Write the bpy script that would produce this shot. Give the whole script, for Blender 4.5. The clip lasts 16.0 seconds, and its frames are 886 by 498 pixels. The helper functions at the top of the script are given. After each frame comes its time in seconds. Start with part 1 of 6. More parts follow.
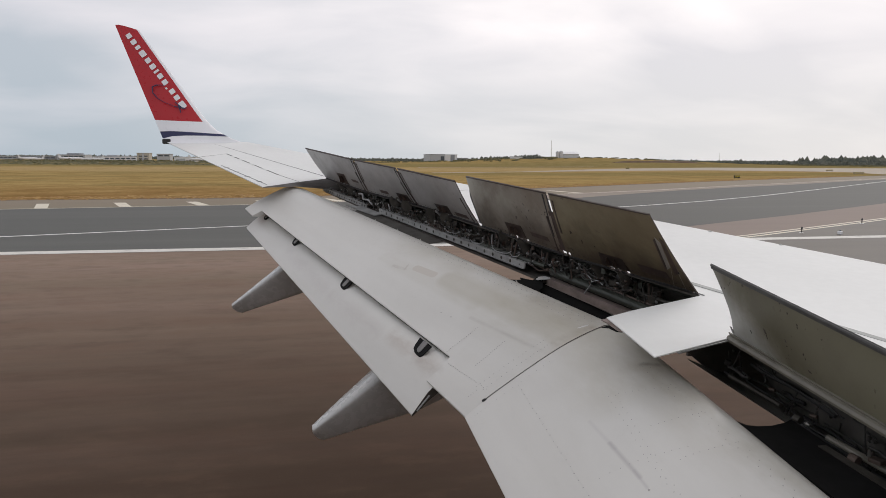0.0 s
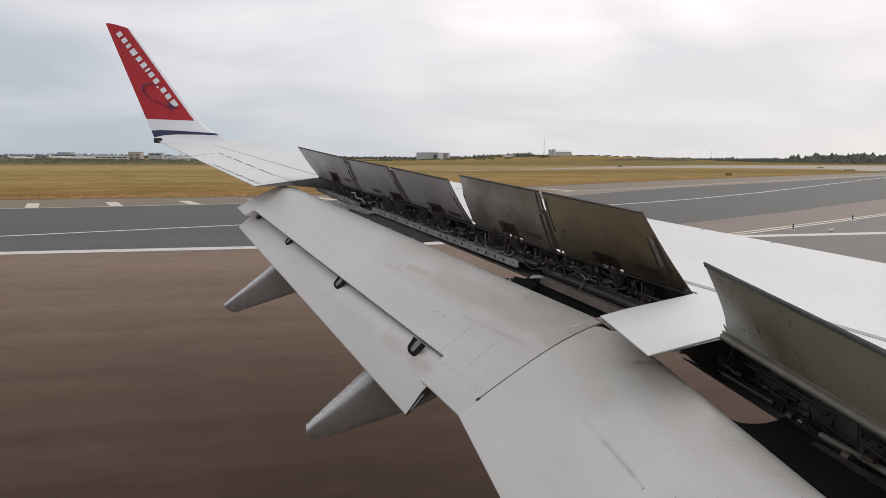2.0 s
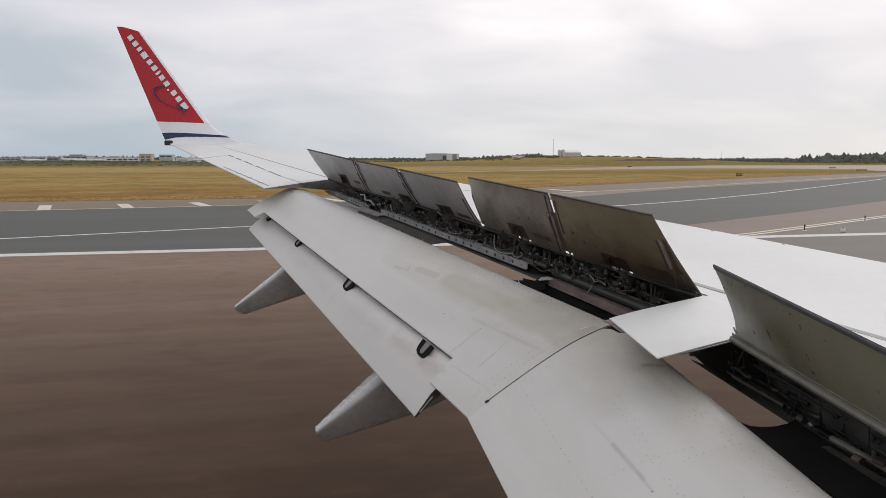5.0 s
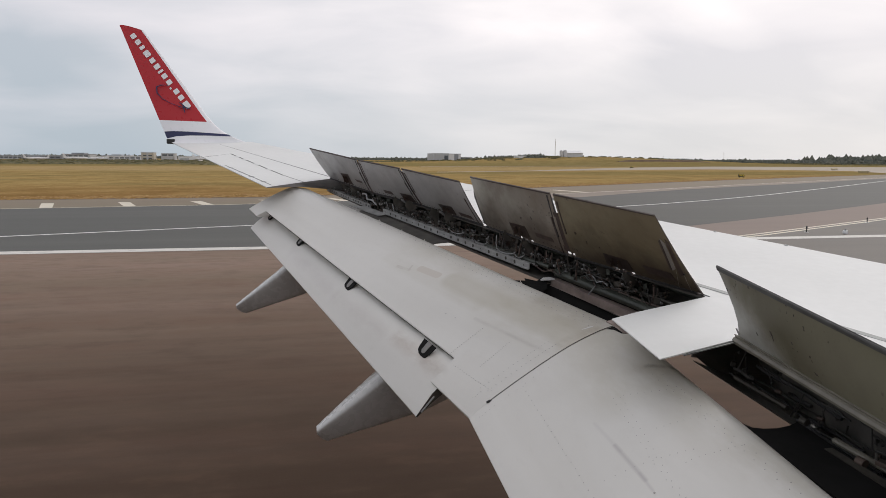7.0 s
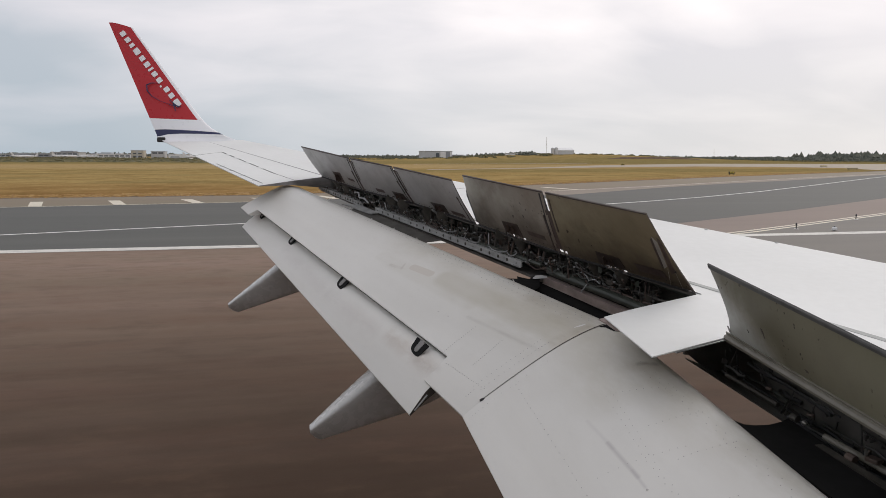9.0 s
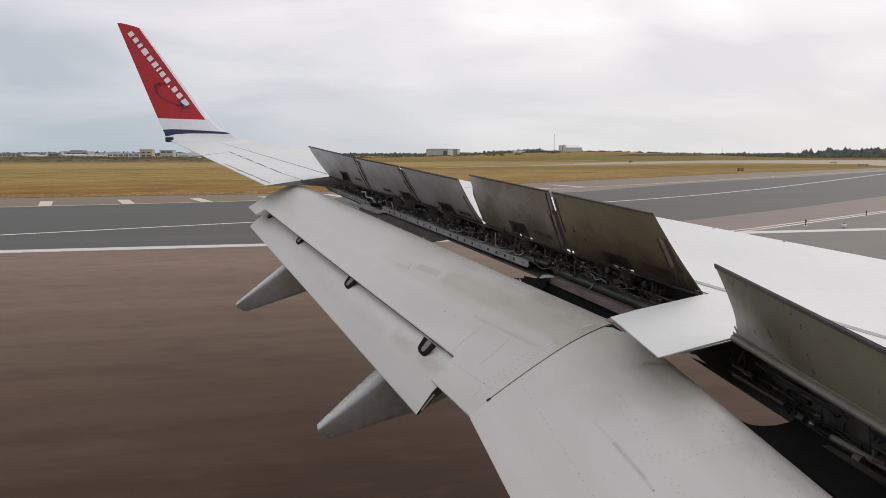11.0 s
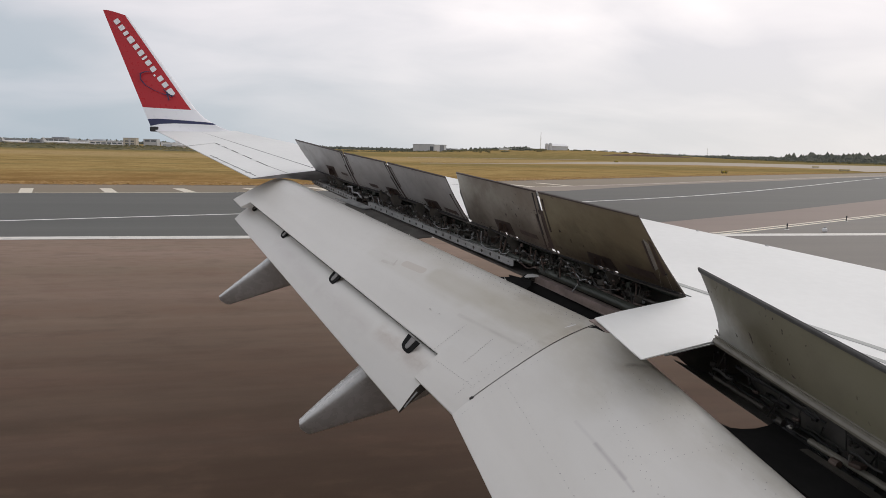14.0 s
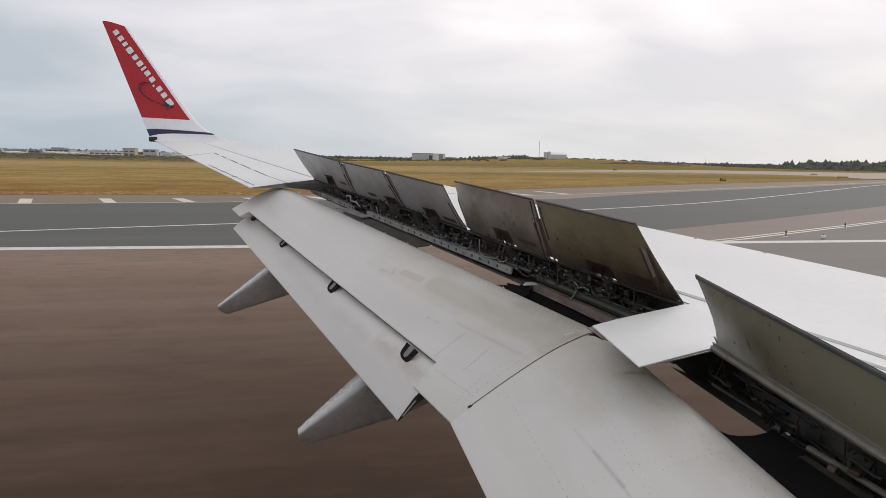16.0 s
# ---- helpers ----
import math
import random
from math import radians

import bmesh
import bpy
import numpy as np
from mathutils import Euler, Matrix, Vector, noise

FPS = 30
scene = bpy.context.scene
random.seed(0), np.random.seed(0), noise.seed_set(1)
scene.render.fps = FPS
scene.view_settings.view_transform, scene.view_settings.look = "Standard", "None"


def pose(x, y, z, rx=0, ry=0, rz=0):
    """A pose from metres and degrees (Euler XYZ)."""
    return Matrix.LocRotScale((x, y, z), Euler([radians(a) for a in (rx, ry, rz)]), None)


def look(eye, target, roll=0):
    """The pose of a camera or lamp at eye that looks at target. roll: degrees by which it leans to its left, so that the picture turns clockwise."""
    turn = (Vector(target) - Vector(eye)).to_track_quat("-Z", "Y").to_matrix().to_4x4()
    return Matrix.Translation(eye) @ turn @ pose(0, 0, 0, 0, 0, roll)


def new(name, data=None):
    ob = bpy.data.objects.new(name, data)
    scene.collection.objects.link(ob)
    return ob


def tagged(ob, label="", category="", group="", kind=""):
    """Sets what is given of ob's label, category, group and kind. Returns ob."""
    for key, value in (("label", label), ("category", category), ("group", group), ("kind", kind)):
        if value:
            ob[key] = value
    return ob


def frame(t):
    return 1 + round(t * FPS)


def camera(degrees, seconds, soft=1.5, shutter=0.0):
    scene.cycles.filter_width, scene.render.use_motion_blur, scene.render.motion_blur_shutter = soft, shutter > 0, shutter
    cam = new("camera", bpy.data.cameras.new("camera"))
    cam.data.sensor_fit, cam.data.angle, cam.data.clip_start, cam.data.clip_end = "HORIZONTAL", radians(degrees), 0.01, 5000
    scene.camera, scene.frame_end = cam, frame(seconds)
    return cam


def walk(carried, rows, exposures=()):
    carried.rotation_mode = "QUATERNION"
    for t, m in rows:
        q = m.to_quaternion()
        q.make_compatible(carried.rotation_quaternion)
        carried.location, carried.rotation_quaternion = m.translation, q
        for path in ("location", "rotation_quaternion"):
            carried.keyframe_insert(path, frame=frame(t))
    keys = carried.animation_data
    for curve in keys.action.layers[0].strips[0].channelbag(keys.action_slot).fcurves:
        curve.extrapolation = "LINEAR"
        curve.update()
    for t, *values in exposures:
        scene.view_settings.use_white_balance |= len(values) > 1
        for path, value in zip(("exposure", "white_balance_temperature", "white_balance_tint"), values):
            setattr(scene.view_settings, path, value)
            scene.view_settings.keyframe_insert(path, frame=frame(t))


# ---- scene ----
cam = camera(64.0, 16.0, soft=0.85)
walk(cam, [
    (0, pose(0.0059, -0.0093, 3.8941, 82.818, -0.309, -11.676)),
    (0.5, pose(-0.0020, -0.0097, 3.9013, 82.621, -0.424, -12.050)),
    (1, pose(0.0031, -0.0034, 3.9005, 82.613, -0.308, -12.371)),
    (1.5, pose(-0.0008, -0.0176, 3.9015, 82.598, -0.243, -12.462)),
    (2, pose(0.0051, -0.0013, 3.8981, 82.681, -0.172, -12.254)),
    (2.5, pose(0.0000, -0.0072, 3.9086, 82.714, -0.048, -12.054)),
    (3, pose(0.0005, -0.0070, 3.9060, 82.718, -0.233, -11.802)),
    (3.5, pose(-0.0000, -0.0000, 3.9000, 82.890, -0.230, -11.700)),
    (4, pose(0.0018, -0.0085, 3.9048, 82.835, -0.109, -11.645)),
    (6.5, pose(0.0111, -0.0052, 3.9093, 82.746, -0.094, -11.346)),
    (7, pose(0.0034, 0.0007, 3.9054, 82.752, -0.263, -11.376)),
    (7.5, pose(0.0037, -0.0075, 3.9134, 82.649, -0.139, -11.484)),
    (8, pose(0.0034, -0.0094, 3.9185, 82.591, -0.099, -11.744)),
    (8.5, pose(-0.0015, -0.0110, 3.9256, 82.323, -0.151, -11.994)),
    (9, pose(-0.0047, -0.0037, 3.9135, 82.558, -0.180, -12.061)),
    (11.5, pose(0.0033, -0.0128, 3.9334, 82.370, -0.027, -11.251)),
    (12, pose(-0.0078, -0.0111, 3.9337, 82.428, -0.644, -11.292)),
    (12.5, pose(-0.0049, -0.0155, 3.9414, 82.288, -1.352, -11.297)),
    (13, pose(-0.0005, -0.0106, 3.9398, 82.037, -1.316, -11.571)),
    (13.5, pose(-0.0064, -0.0101, 3.9447, 82.028, -1.294, -12.032)),
    (14, pose(-0.0069, -0.0082, 3.9440, 82.052, -1.281, -12.539)),
    (14.5, pose(-0.0057, -0.0144, 3.9458, 82.055, -1.226, -13.025)),
    (15, pose(-0.0057, -0.0178, 3.9443, 82.092, -1.227, -13.019)),
    (15.5, pose(-0.0051, -0.0258, 3.9493, 82.350, -1.210, -12.969)),
    (16, pose(0.0014, -0.0163, 3.9427, 82.759, -1.035, -12.623)),
])

# ---- world and light: a bright overcast sky, brightest ahead of the wing ----
SUN_AZ, SUN_EL = 52.0, 38.0          # degrees from the runway's far side towards the nose, and up
world = bpy.data.worlds.new("overcast_sky")
scene.world = world
world.use_nodes = True
wt = world.node_tree
wt.nodes.clear()


def wnode(kind, **kw):
    n = wt.nodes.new(kind)
    for k, v in kw.items():
        n.inputs[k].default_value = v
    return n


def wmath(op, a, b=None, c=None, clamp=False):
    n = wt.nodes.new("ShaderNodeMath")
    n.operation, n.use_clamp = op, clamp
    for i, v in enumerate((a, b, c)):
        if v is None:
            continue
        if isinstance(v, (int, float)):
            n.inputs[i].default_value = v
        else:
            wt.links.new(v, n.inputs[i])
    return n.outputs[0]


def wmix(f, a, b):
    n = wt.nodes.new("ShaderNodeMix")
    n.data_type = "RGBA"
    for s, v in ((n.inputs["Factor"], f), (n.inputs[6], a), (n.inputs[7], b)):
        if isinstance(v, (int, float, tuple)):
            s.default_value = v
        else:
            wt.links.new(v, s)
    return n.outputs[2]


sky = wt.nodes.new("ShaderNodeTexSky")
sky.sky_type, sky.sun_disc = "NISHITA", False
sky.sun_elevation, sky.sun_rotation = radians(SUN_EL), radians(SUN_AZ)
co = wt.nodes.new("ShaderNodeTexCoord")
sep = wt.nodes.new("ShaderNodeSeparateXYZ")
wt.links.new(co.outputs["Generated"], sep.inputs[0])
up = wmath("MAXIMUM", sep.outputs[2], 0.0)
# cloud sheet seen from below: the direction is laid onto a flat layer
flat = wmath("ADD", up, 0.30)
cx, cy = wmath("DIVIDE", sep.outputs[0], flat), wmath("DIVIDE", sep.outputs[1], flat)
comb = wt.nodes.new("ShaderNodeCombineXYZ")
wt.links.new(cx, comb.inputs[0])
wt.links.new(cy, comb.inputs[1])


def clouds(scale, detail, stretch, shift):
    mp = wt.nodes.new("ShaderNodeMapping")
    mp.inputs["Scale"].default_value = stretch
    mp.inputs["Location"].default_value = shift
    wt.links.new(comb.outputs[0], mp.inputs["Vector"])
    n = wnode("ShaderNodeTexNoise", Scale=scale, Detail=detail, Roughness=0.52, Distortion=0.35)
    wt.links.new(mp.outputs[0], n.inputs["Vector"])
    return n.outputs["Fac"]


big = clouds(0.95, 3.0, (0.8, 1.0, 1.0), (3.1, 0.4, 0.0))
mid = clouds(2.4, 5.0, (0.6, 1.0, 1.0), (0.7, 2.2, 0.0))
cover = wmath("ADD", wmath("MULTIPLY", big, 0.6), wmath("MULTIPLY", mid, 0.4))
cover = wmath("MULTIPLY_ADD", cover, 5.0, -2.05, clamp=True)
sx, sy, sz = (math.sin(radians(SUN_AZ)) * math.cos(radians(SUN_EL)), math.cos(radians(SUN_AZ)) * math.cos(radians(SUN_EL)), math.sin(radians(SUN_EL)))
dot = wmath("ADD", wmath("ADD", wmath("MULTIPLY", sep.outputs[0], sx), wmath("MULTIPLY", sep.outputs[1], sy)), wmath("MULTIPLY", sep.outputs[2], sz))
glow = wmath("MULTIPLY_ADD", dot, 1.8, -0.62, clamp=True)
thin = wmix(glow, (0.545, 0.590, 0.650, 1), (0.86, 0.825, 0.855, 1))
thick = wmix(glow, (0.860, 0.825, 0.870, 1), (1.17, 1.10, 1.09, 1))
cloud = wmix(cover, thin, thick)
low = wmath("MULTIPLY_ADD", up, -6.0, 1.0, clamp=True)
haze = wmix(glow, (0.45, 0.53, 0.60, 1), (0.86, 0.83, 0.805, 1))
cloud = wmix(wmath("MULTIPLY", low, 0.75), cloud, haze)
bg1 = wnode("ShaderNodeBackground", Strength=0.05)
wt.links.new(sky.outputs[0], bg1.inputs["Color"])
bg2 = wnode("ShaderNodeBackground", Strength=1.0)
wt.links.new(cloud, bg2.inputs["Color"])
mixs = wnode("ShaderNodeMixShader", Fac=0.94)
wt.links.new(bg1.outputs[0], mixs.inputs[1])
wt.links.new(bg2.outputs[0], mixs.inputs[2])
wout = wt.nodes.new("ShaderNodeOutputWorld")
wt.links.new(mixs.outputs[0], wout.inputs[0])

sun = new("sun", bpy.data.lights.new("sun", "SUN"))
sun.data.energy, sun.data.angle, sun.data.color = 0.55, radians(30), (1.0, 0.97, 0.93)
sun.matrix_world = look((sx * 50, sy * 50, sz * 50), (0, 0, 0))
scene.view_settings.exposure = 0.0


# ---- materials ----
class Mat:
    """A node material with short calls for texture, mixing and relief."""

    def __init__(self, name, rough=0.6, metal=0.0, spec=0.5):
        self.m = bpy.data.materials.new(name)
        self.m.use_nodes = True
        self.t = self.m.node_tree
        self.b = self.t.nodes["Principled BSDF"]
        self.b.inputs["Roughness"].default_value = rough
        self.b.inputs["Metallic"].default_value = metal
        self.b.inputs["Specular IOR Level"].default_value = spec
        self.co = self.t.nodes.new("ShaderNodeTexCoord").outputs["Object"]

    def put(self, socket, v):
        if isinstance(v, (int, float)):
            socket.default_value = v
        elif isinstance(v, tuple):
            socket.default_value = v if len(v) == 4 else (*v, 1)
        else:
            self.t.links.new(v, socket)

    def noise(self, scale, detail=4.0, stretch=(1, 1, 1), rough=0.55, shift=(0, 0, 0), turn=0.0):
        src = self.co
        if turn:
            tm = self.t.nodes.new("ShaderNodeMapping")
            tm.inputs["Rotation"].default_value = (0, 0, radians(turn))
            self.t.links.new(src, tm.inputs["Vector"])
            src = tm.outputs[0]
        mp = self.t.nodes.new("ShaderNodeMapping")
        mp.inputs["Scale"].default_value = stretch
        mp.inputs["Location"].default_value = shift
        self.t.links.new(src, mp.inputs["Vector"])
        n = self.t.nodes.new("ShaderNodeTexNoise")
        n.inputs["Scale"].default_value, n.inputs["Detail"].default_value, n.inputs["Roughness"].default_value = scale, detail, rough
        self.t.links.new(mp.outputs[0], n.inputs["Vector"])
        return n.outputs["Fac"]

    def math(self, op, a, b=0.0, c=0.0, clamp=False):
        n = self.t.nodes.new("ShaderNodeMath")
        n.operation, n.use_clamp = op, clamp
        for s, v in zip(n.inputs, (a, b, c)):
            self.put(s, v)
        return n.outputs[0]

    def ramp(self, v, lo, hi):
        n = self.t.nodes.new("ShaderNodeMapRange")
        self.put(n.inputs["Value"], v)
        n.inputs["From Min"].default_value, n.inputs["From Max"].default_value = lo, hi
        return n.outputs["Result"]

    def mix(self, f, a, b, blend="MIX"):
        n = self.t.nodes.new("ShaderNodeMix")
        n.data_type, n.blend_type = "RGBA", blend
        self.put(n.inputs["Factor"], f)
        self.put(n.inputs[6], a)
        self.put(n.inputs[7], b)
        return n.outputs[2]

    def axis(self, i):
        n = self.t.nodes.new("ShaderNodeSeparateXYZ")
        self.t.links.new(self.co, n.inputs[0])
        return n.outputs[i]

    def near(self, x, y, z, r):
        """1 at a place, 0 at r metres from it."""
        n = self.t.nodes.new("ShaderNodeVectorMath")
        n.operation = "DISTANCE"
        self.t.links.new(self.co, n.inputs[0])
        n.inputs[1].default_value = (x, y, z)
        return self.ramp(n.outputs["Value"], r, 0.0)

    def seg(self, a, b, r, soft=0.5):
        """1 along the line from a to b, 0 at r metres from it; soft is the share of r over which it fades."""
        def vec(op, p, q):
            n = self.t.nodes.new("ShaderNodeVectorMath")
            n.operation = op
            for s, v in zip(n.inputs, (p, q)):
                if isinstance(v, (tuple, Vector)):
                    s.default_value = tuple(v)
                else:
                    self.t.links.new(v, s)
            return n
        a, b = Vector(a), Vector(b)
        d = b - a
        rel = vec("SUBTRACT", self.co, a).outputs[0]
        f = self.math("DIVIDE", vec("DOT_PRODUCT", rel, d).outputs["Value"], d.length_squared, clamp=True)
        foot = self.t.nodes.new("ShaderNodeVectorMath")
        foot.operation = "SCALE"
        foot.inputs[0].default_value = tuple(d)
        self.t.links.new(f, foot.inputs["Scale"])
        return self.ramp(vec("DISTANCE", rel, foot.outputs[0]).outputs["Value"], r, r * (1 - soft))

    def random(self):
        return self.t.nodes.new("ShaderNodeObjectInfo").outputs["Random"]

    def island(self):
        return self.t.nodes.new("ShaderNodeNewGeometry").outputs["Random Per Island"]

    def color(self, v):
        self.put(self.b.inputs["Base Color"], v)
        return self

    def rough(self, v):
        self.put(self.b.inputs["Roughness"], v)
        return self

    def bump(self, v, strength=0.2, distance=0.01):
        n = self.t.nodes.new("ShaderNodeBump")
        n.inputs["Strength"].default_value, n.inputs["Distance"].default_value = strength, distance
        self.put(n.inputs["Height"], v)
        self.t.links.new(n.outputs[0], self.b.inputs["Normal"])
        return self


def painted(name, base, dirt, amount=0.25, rough=0.4, streak=(0.5, 3.0, 3.0)):
    """Aircraft paint: faint panel-to-panel tone, soft soiling, streaks along the airflow."""
    k = Mat(name, rough=rough, spec=0.3)
    soil = k.ramp(k.noise(1.3, 5, streak), 0.42, 0.78)
    fine = k.ramp(k.noise(14.0, 4, (1, 1, 1)), 0.35, 0.75)
    tone = k.mix(k.ramp(k.noise(0.5, 2), 0.3, 0.7), base, tuple(c * 0.93 for c in base))
    c = k.mix(k.math("MULTIPLY", soil, amount), tone, dirt)
    c = k.mix(k.math("MULTIPLY", fine, amount * 0.35), c, tuple(d * 0.8 for d in dirt))
    k.color(c)
    k.rough(k.math("MULTIPLY_ADD", fine, 0.18, rough - 0.06))
    k.bump(k.noise(2.2, 2), 0.05, 0.02)
    return k


white_paint = painted("white_wing_paint", (0.735, 0.74, 0.72), (0.63, 0.625, 0.60), 0.10, 0.5).m
fuselage_paint = painted("fuselage_paint", (0.80, 0.80, 0.80), (0.6, 0.6, 0.58), 0.15, 0.3).m


def flap_material(name, turn, marks):
    """Light grey flap paint: soft span-wise bands, chalky patches, brown soiling near the nose, wear marks, a paler
    nose strip, and painted crease shade.
    """
    k = Mat(name, rough=0.45, spec=0.4)
    bands = k.ramp(k.noise(2.6, 3, (1.8, 0.05, 0.8), turn=turn), 0.40, 0.64)
    soil = k.ramp(k.noise(2.2, 6, (1.0, 0.35, 1.0), 0.62, turn=turn), 0.44, 0.78)
    grit = k.ramp(k.noise(19.0, 6, (1.0, 0.5, 1.0), 0.7, turn=turn), 0.54, 0.86)
    plate = k.ramp(k.noise(1.0, 2, (1.4, 0.30, 1.0), turn=turn, shift=(2, 5, 1)), 0.47, 0.53)
    tone = k.mix(k.ramp(k.noise(0.8, 3), 0.35, 0.65), (0.685, 0.668, 0.630), (0.640, 0.624, 0.585))
    c = k.mix(k.math("MULTIPLY", bands, 0.38), tone, (0.590, 0.570, 0.530))
    c = k.mix(k.math("MULTIPLY", plate, 0.28), c, (0.60, 0.578, 0.535))
    c = k.mix(k.math("MULTIPLY", soil, 0.13), c, (0.55, 0.52, 0.48))
    c = k.mix(k.math("MULTIPLY", grit, 0.10), c, (0.40, 0.38, 0.35))
    for a, b, r, soft, amount, colour, ragged in marks:
        f = k.seg(a, b, r, soft)
        if ragged:
            f = k.math("MULTIPLY", f, k.ramp(k.noise(ragged, 6, (1.3, 0.45, 1.0), 0.66, turn=turn), 0.32, 0.62), clamp=True)
        c = k.mix(k.math("MULTIPLY", f, amount, clamp=True), c, colour)
    k.color(c)
    k.rough(k.math("MULTIPLY_ADD", grit, 0.2, 0.36))
    k.bump(k.math("ADD", k.noise(1.6, 2), k.math("MULTIPLY", k.noise(60.0, 2), 0.02)), 0.06, 0.02)
    return k.m


OLIVE_DIRT, BROWN_DIRT, SOOT = (0.42, 0.385, 0.305), (0.32, 0.27, 0.20), (0.07, 0.06, 0.055)
# from, to, radius, softness, strength, colour, raggedness
OUTER_MARKS = (
    # paler ragged strip along the nose
    ((1.93, 4.26, 2.83), (1.15, 6.6, 3.13), 0.075, 0.8, 0.45, (0.70, 0.69, 0.66), 5.0),
    ((1.85, 4.25, 2.81), (1.07, 6.5, 3.11), 0.40, 0.9, 0.42, OLIVE_DIRT, 2.2),
    ((1.74, 4.24, 2.75), (1.20, 5.6, 2.95), 0.13, 0.45, 0.42, OLIVE_DIRT, 0.0),
    ((1.30, 5.1, 2.82), (0.80, 6.5, 2.98), 0.09, 0.5, 0.20, OLIVE_DIRT, 3.0),
    ((1.80, 4.22, 2.79), (1.52, 4.9, 2.86), 0.40, 0.9, 0.60, OLIVE_DIRT, 3.5),
    ((1.91, 4.22, 2.83), (1.70, 4.8, 2.90), 0.14, 0.9, 0.40, BROWN_DIRT, 6.0),
    # diagonal crease, its shade painted as a thin dark streak
    ((1.25, 4.98, 2.74), (1.55, 4.26, 2.66), 0.022, 0.9, 0.45, (0.40, 0.37, 0.34), 9.0),
    ((1.64, 4.235, 2.71), (1.87, 4.235, 2.81), 0.07, 0.8, 0.50, BROWN_DIRT, 8.0),
    ((1.02, 6.03, 2.955), (1.13, 5.78, 2.93), 0.040, 0.2, 0.85, (0.53, 0.485, 0.43), 0.0),
    ((0.85, 6.27, 2.95), (0.93, 6.10, 2.94), 0.022, 0.4, 0.60, (0.46, 0.42, 0.38), 16.0),
    ((0.92, 6.10, 2.94), (0.97, 6.15, 2.96), 0.014, 0.4, 0.55, (0.46, 0.42, 0.38), 0.0),
    ((0.94, 4.80, 2.41), (0.75, 5.45, 2.50), 0.11, 0.8, 0.55, (0.40, 0.33, 0.28), 7.0),
    ((0.95, 4.70, 2.40), (0.90, 4.95, 2.43), 0.08, 0.8, 0.32, (0.27, 0.22, 0.18), 9.0),
    ((0.33, 6.64, 2.61), (0.63, 5.63, 2.48), 0.12, 0.9, 0.42, (0.46, 0.42, 0.40), 5.0),
    ((-0.09, 8.16, 2.84), (0.3, 6.8, 2.64), 0.10, 0.9, 0.38, (0.46, 0.42, 0.41), 5.0),
)
INNER_MARKS = (
    # paler ragged strip along the inboard flap's nose
    ((1.985, 3.55, 2.77), (2.0, 2.3, 2.62), 0.075, 0.8, 0.40, (0.69, 0.68, 0.64), 6.0),
    ((1.95, 4.2, 2.83), (1.95, 2.2, 2.59), 0.24, 0.8, 0.65, OLIVE_DIRT, 2.4),
    ((1.80, 4.2, 2.77), (1.72, 3.5, 2.67), 0.32, 0.8, 0.42, OLIVE_DIRT, 3.0),
    ((2.04, 4.18, 2.80), (2.05, 3.60, 2.74), 0.07, 0.9, 0.25, BROWN_DIRT, 0.0),
    ((1.905, 3.588, 2.747), (2.02, 3.505, 2.765), 0.030, 0.9, 0.60, SOOT, 14.0),
    ((1.84, 3.60, 2.73), (2.0, 3.50, 2.76), 0.085, 0.9, 0.35, BROWN_DIRT, 8.0),
    ((1.97, 3.45, 2.74), (1.99, 3.0, 2.69), 0.06, 0.9, 0.25, BROWN_DIRT, 9.0),
    # next three: shade of the dented crease, painted as soft grey streaks
    ((1.50, 3.36, 2.525), (1.505, 3.06, 2.50), 0.016, 0.9, 0.22, (0.44, 0.41, 0.41), 0.0),
    ((1.503, 3.12, 2.505), (1.505, 2.80, 2.472), 0.017, 0.9, 0.45, (0.38, 0.35, 0.35), 0.0),
    ((1.505, 2.86, 2.478), (1.50, 2.72, 2.460), 0.012, 0.9, 0.40, (0.44, 0.41, 0.41), 0.0),
    ((1.36, 4.08, 2.52), (1.42, 3.85, 2.53), 0.11, 0.9, 0.18, (0.50, 0.47, 0.44), 6.0),
)


flap_paint = flap_material("weathered_grey_flap_paint", -19, OUTER_MARKS)
inner_flap_paint = flap_material("weathered_inboard_flap_paint", 0, INNER_MARKS)
fairing_coat = painted("grey_fairing_paint", (0.49, 0.485, 0.465), (0.30, 0.28, 0.26), 0.22, 0.26, (0.8, 2.0, 2.0))
fairing_coat.b.inputs["Specular IOR Level"].default_value = 0.7
fairing_coat.b.inputs["Coat Weight"].default_value, fairing_coat.b.inputs["Coat Roughness"].default_value = 0.35, 0.15
fairing_paint = fairing_coat.m


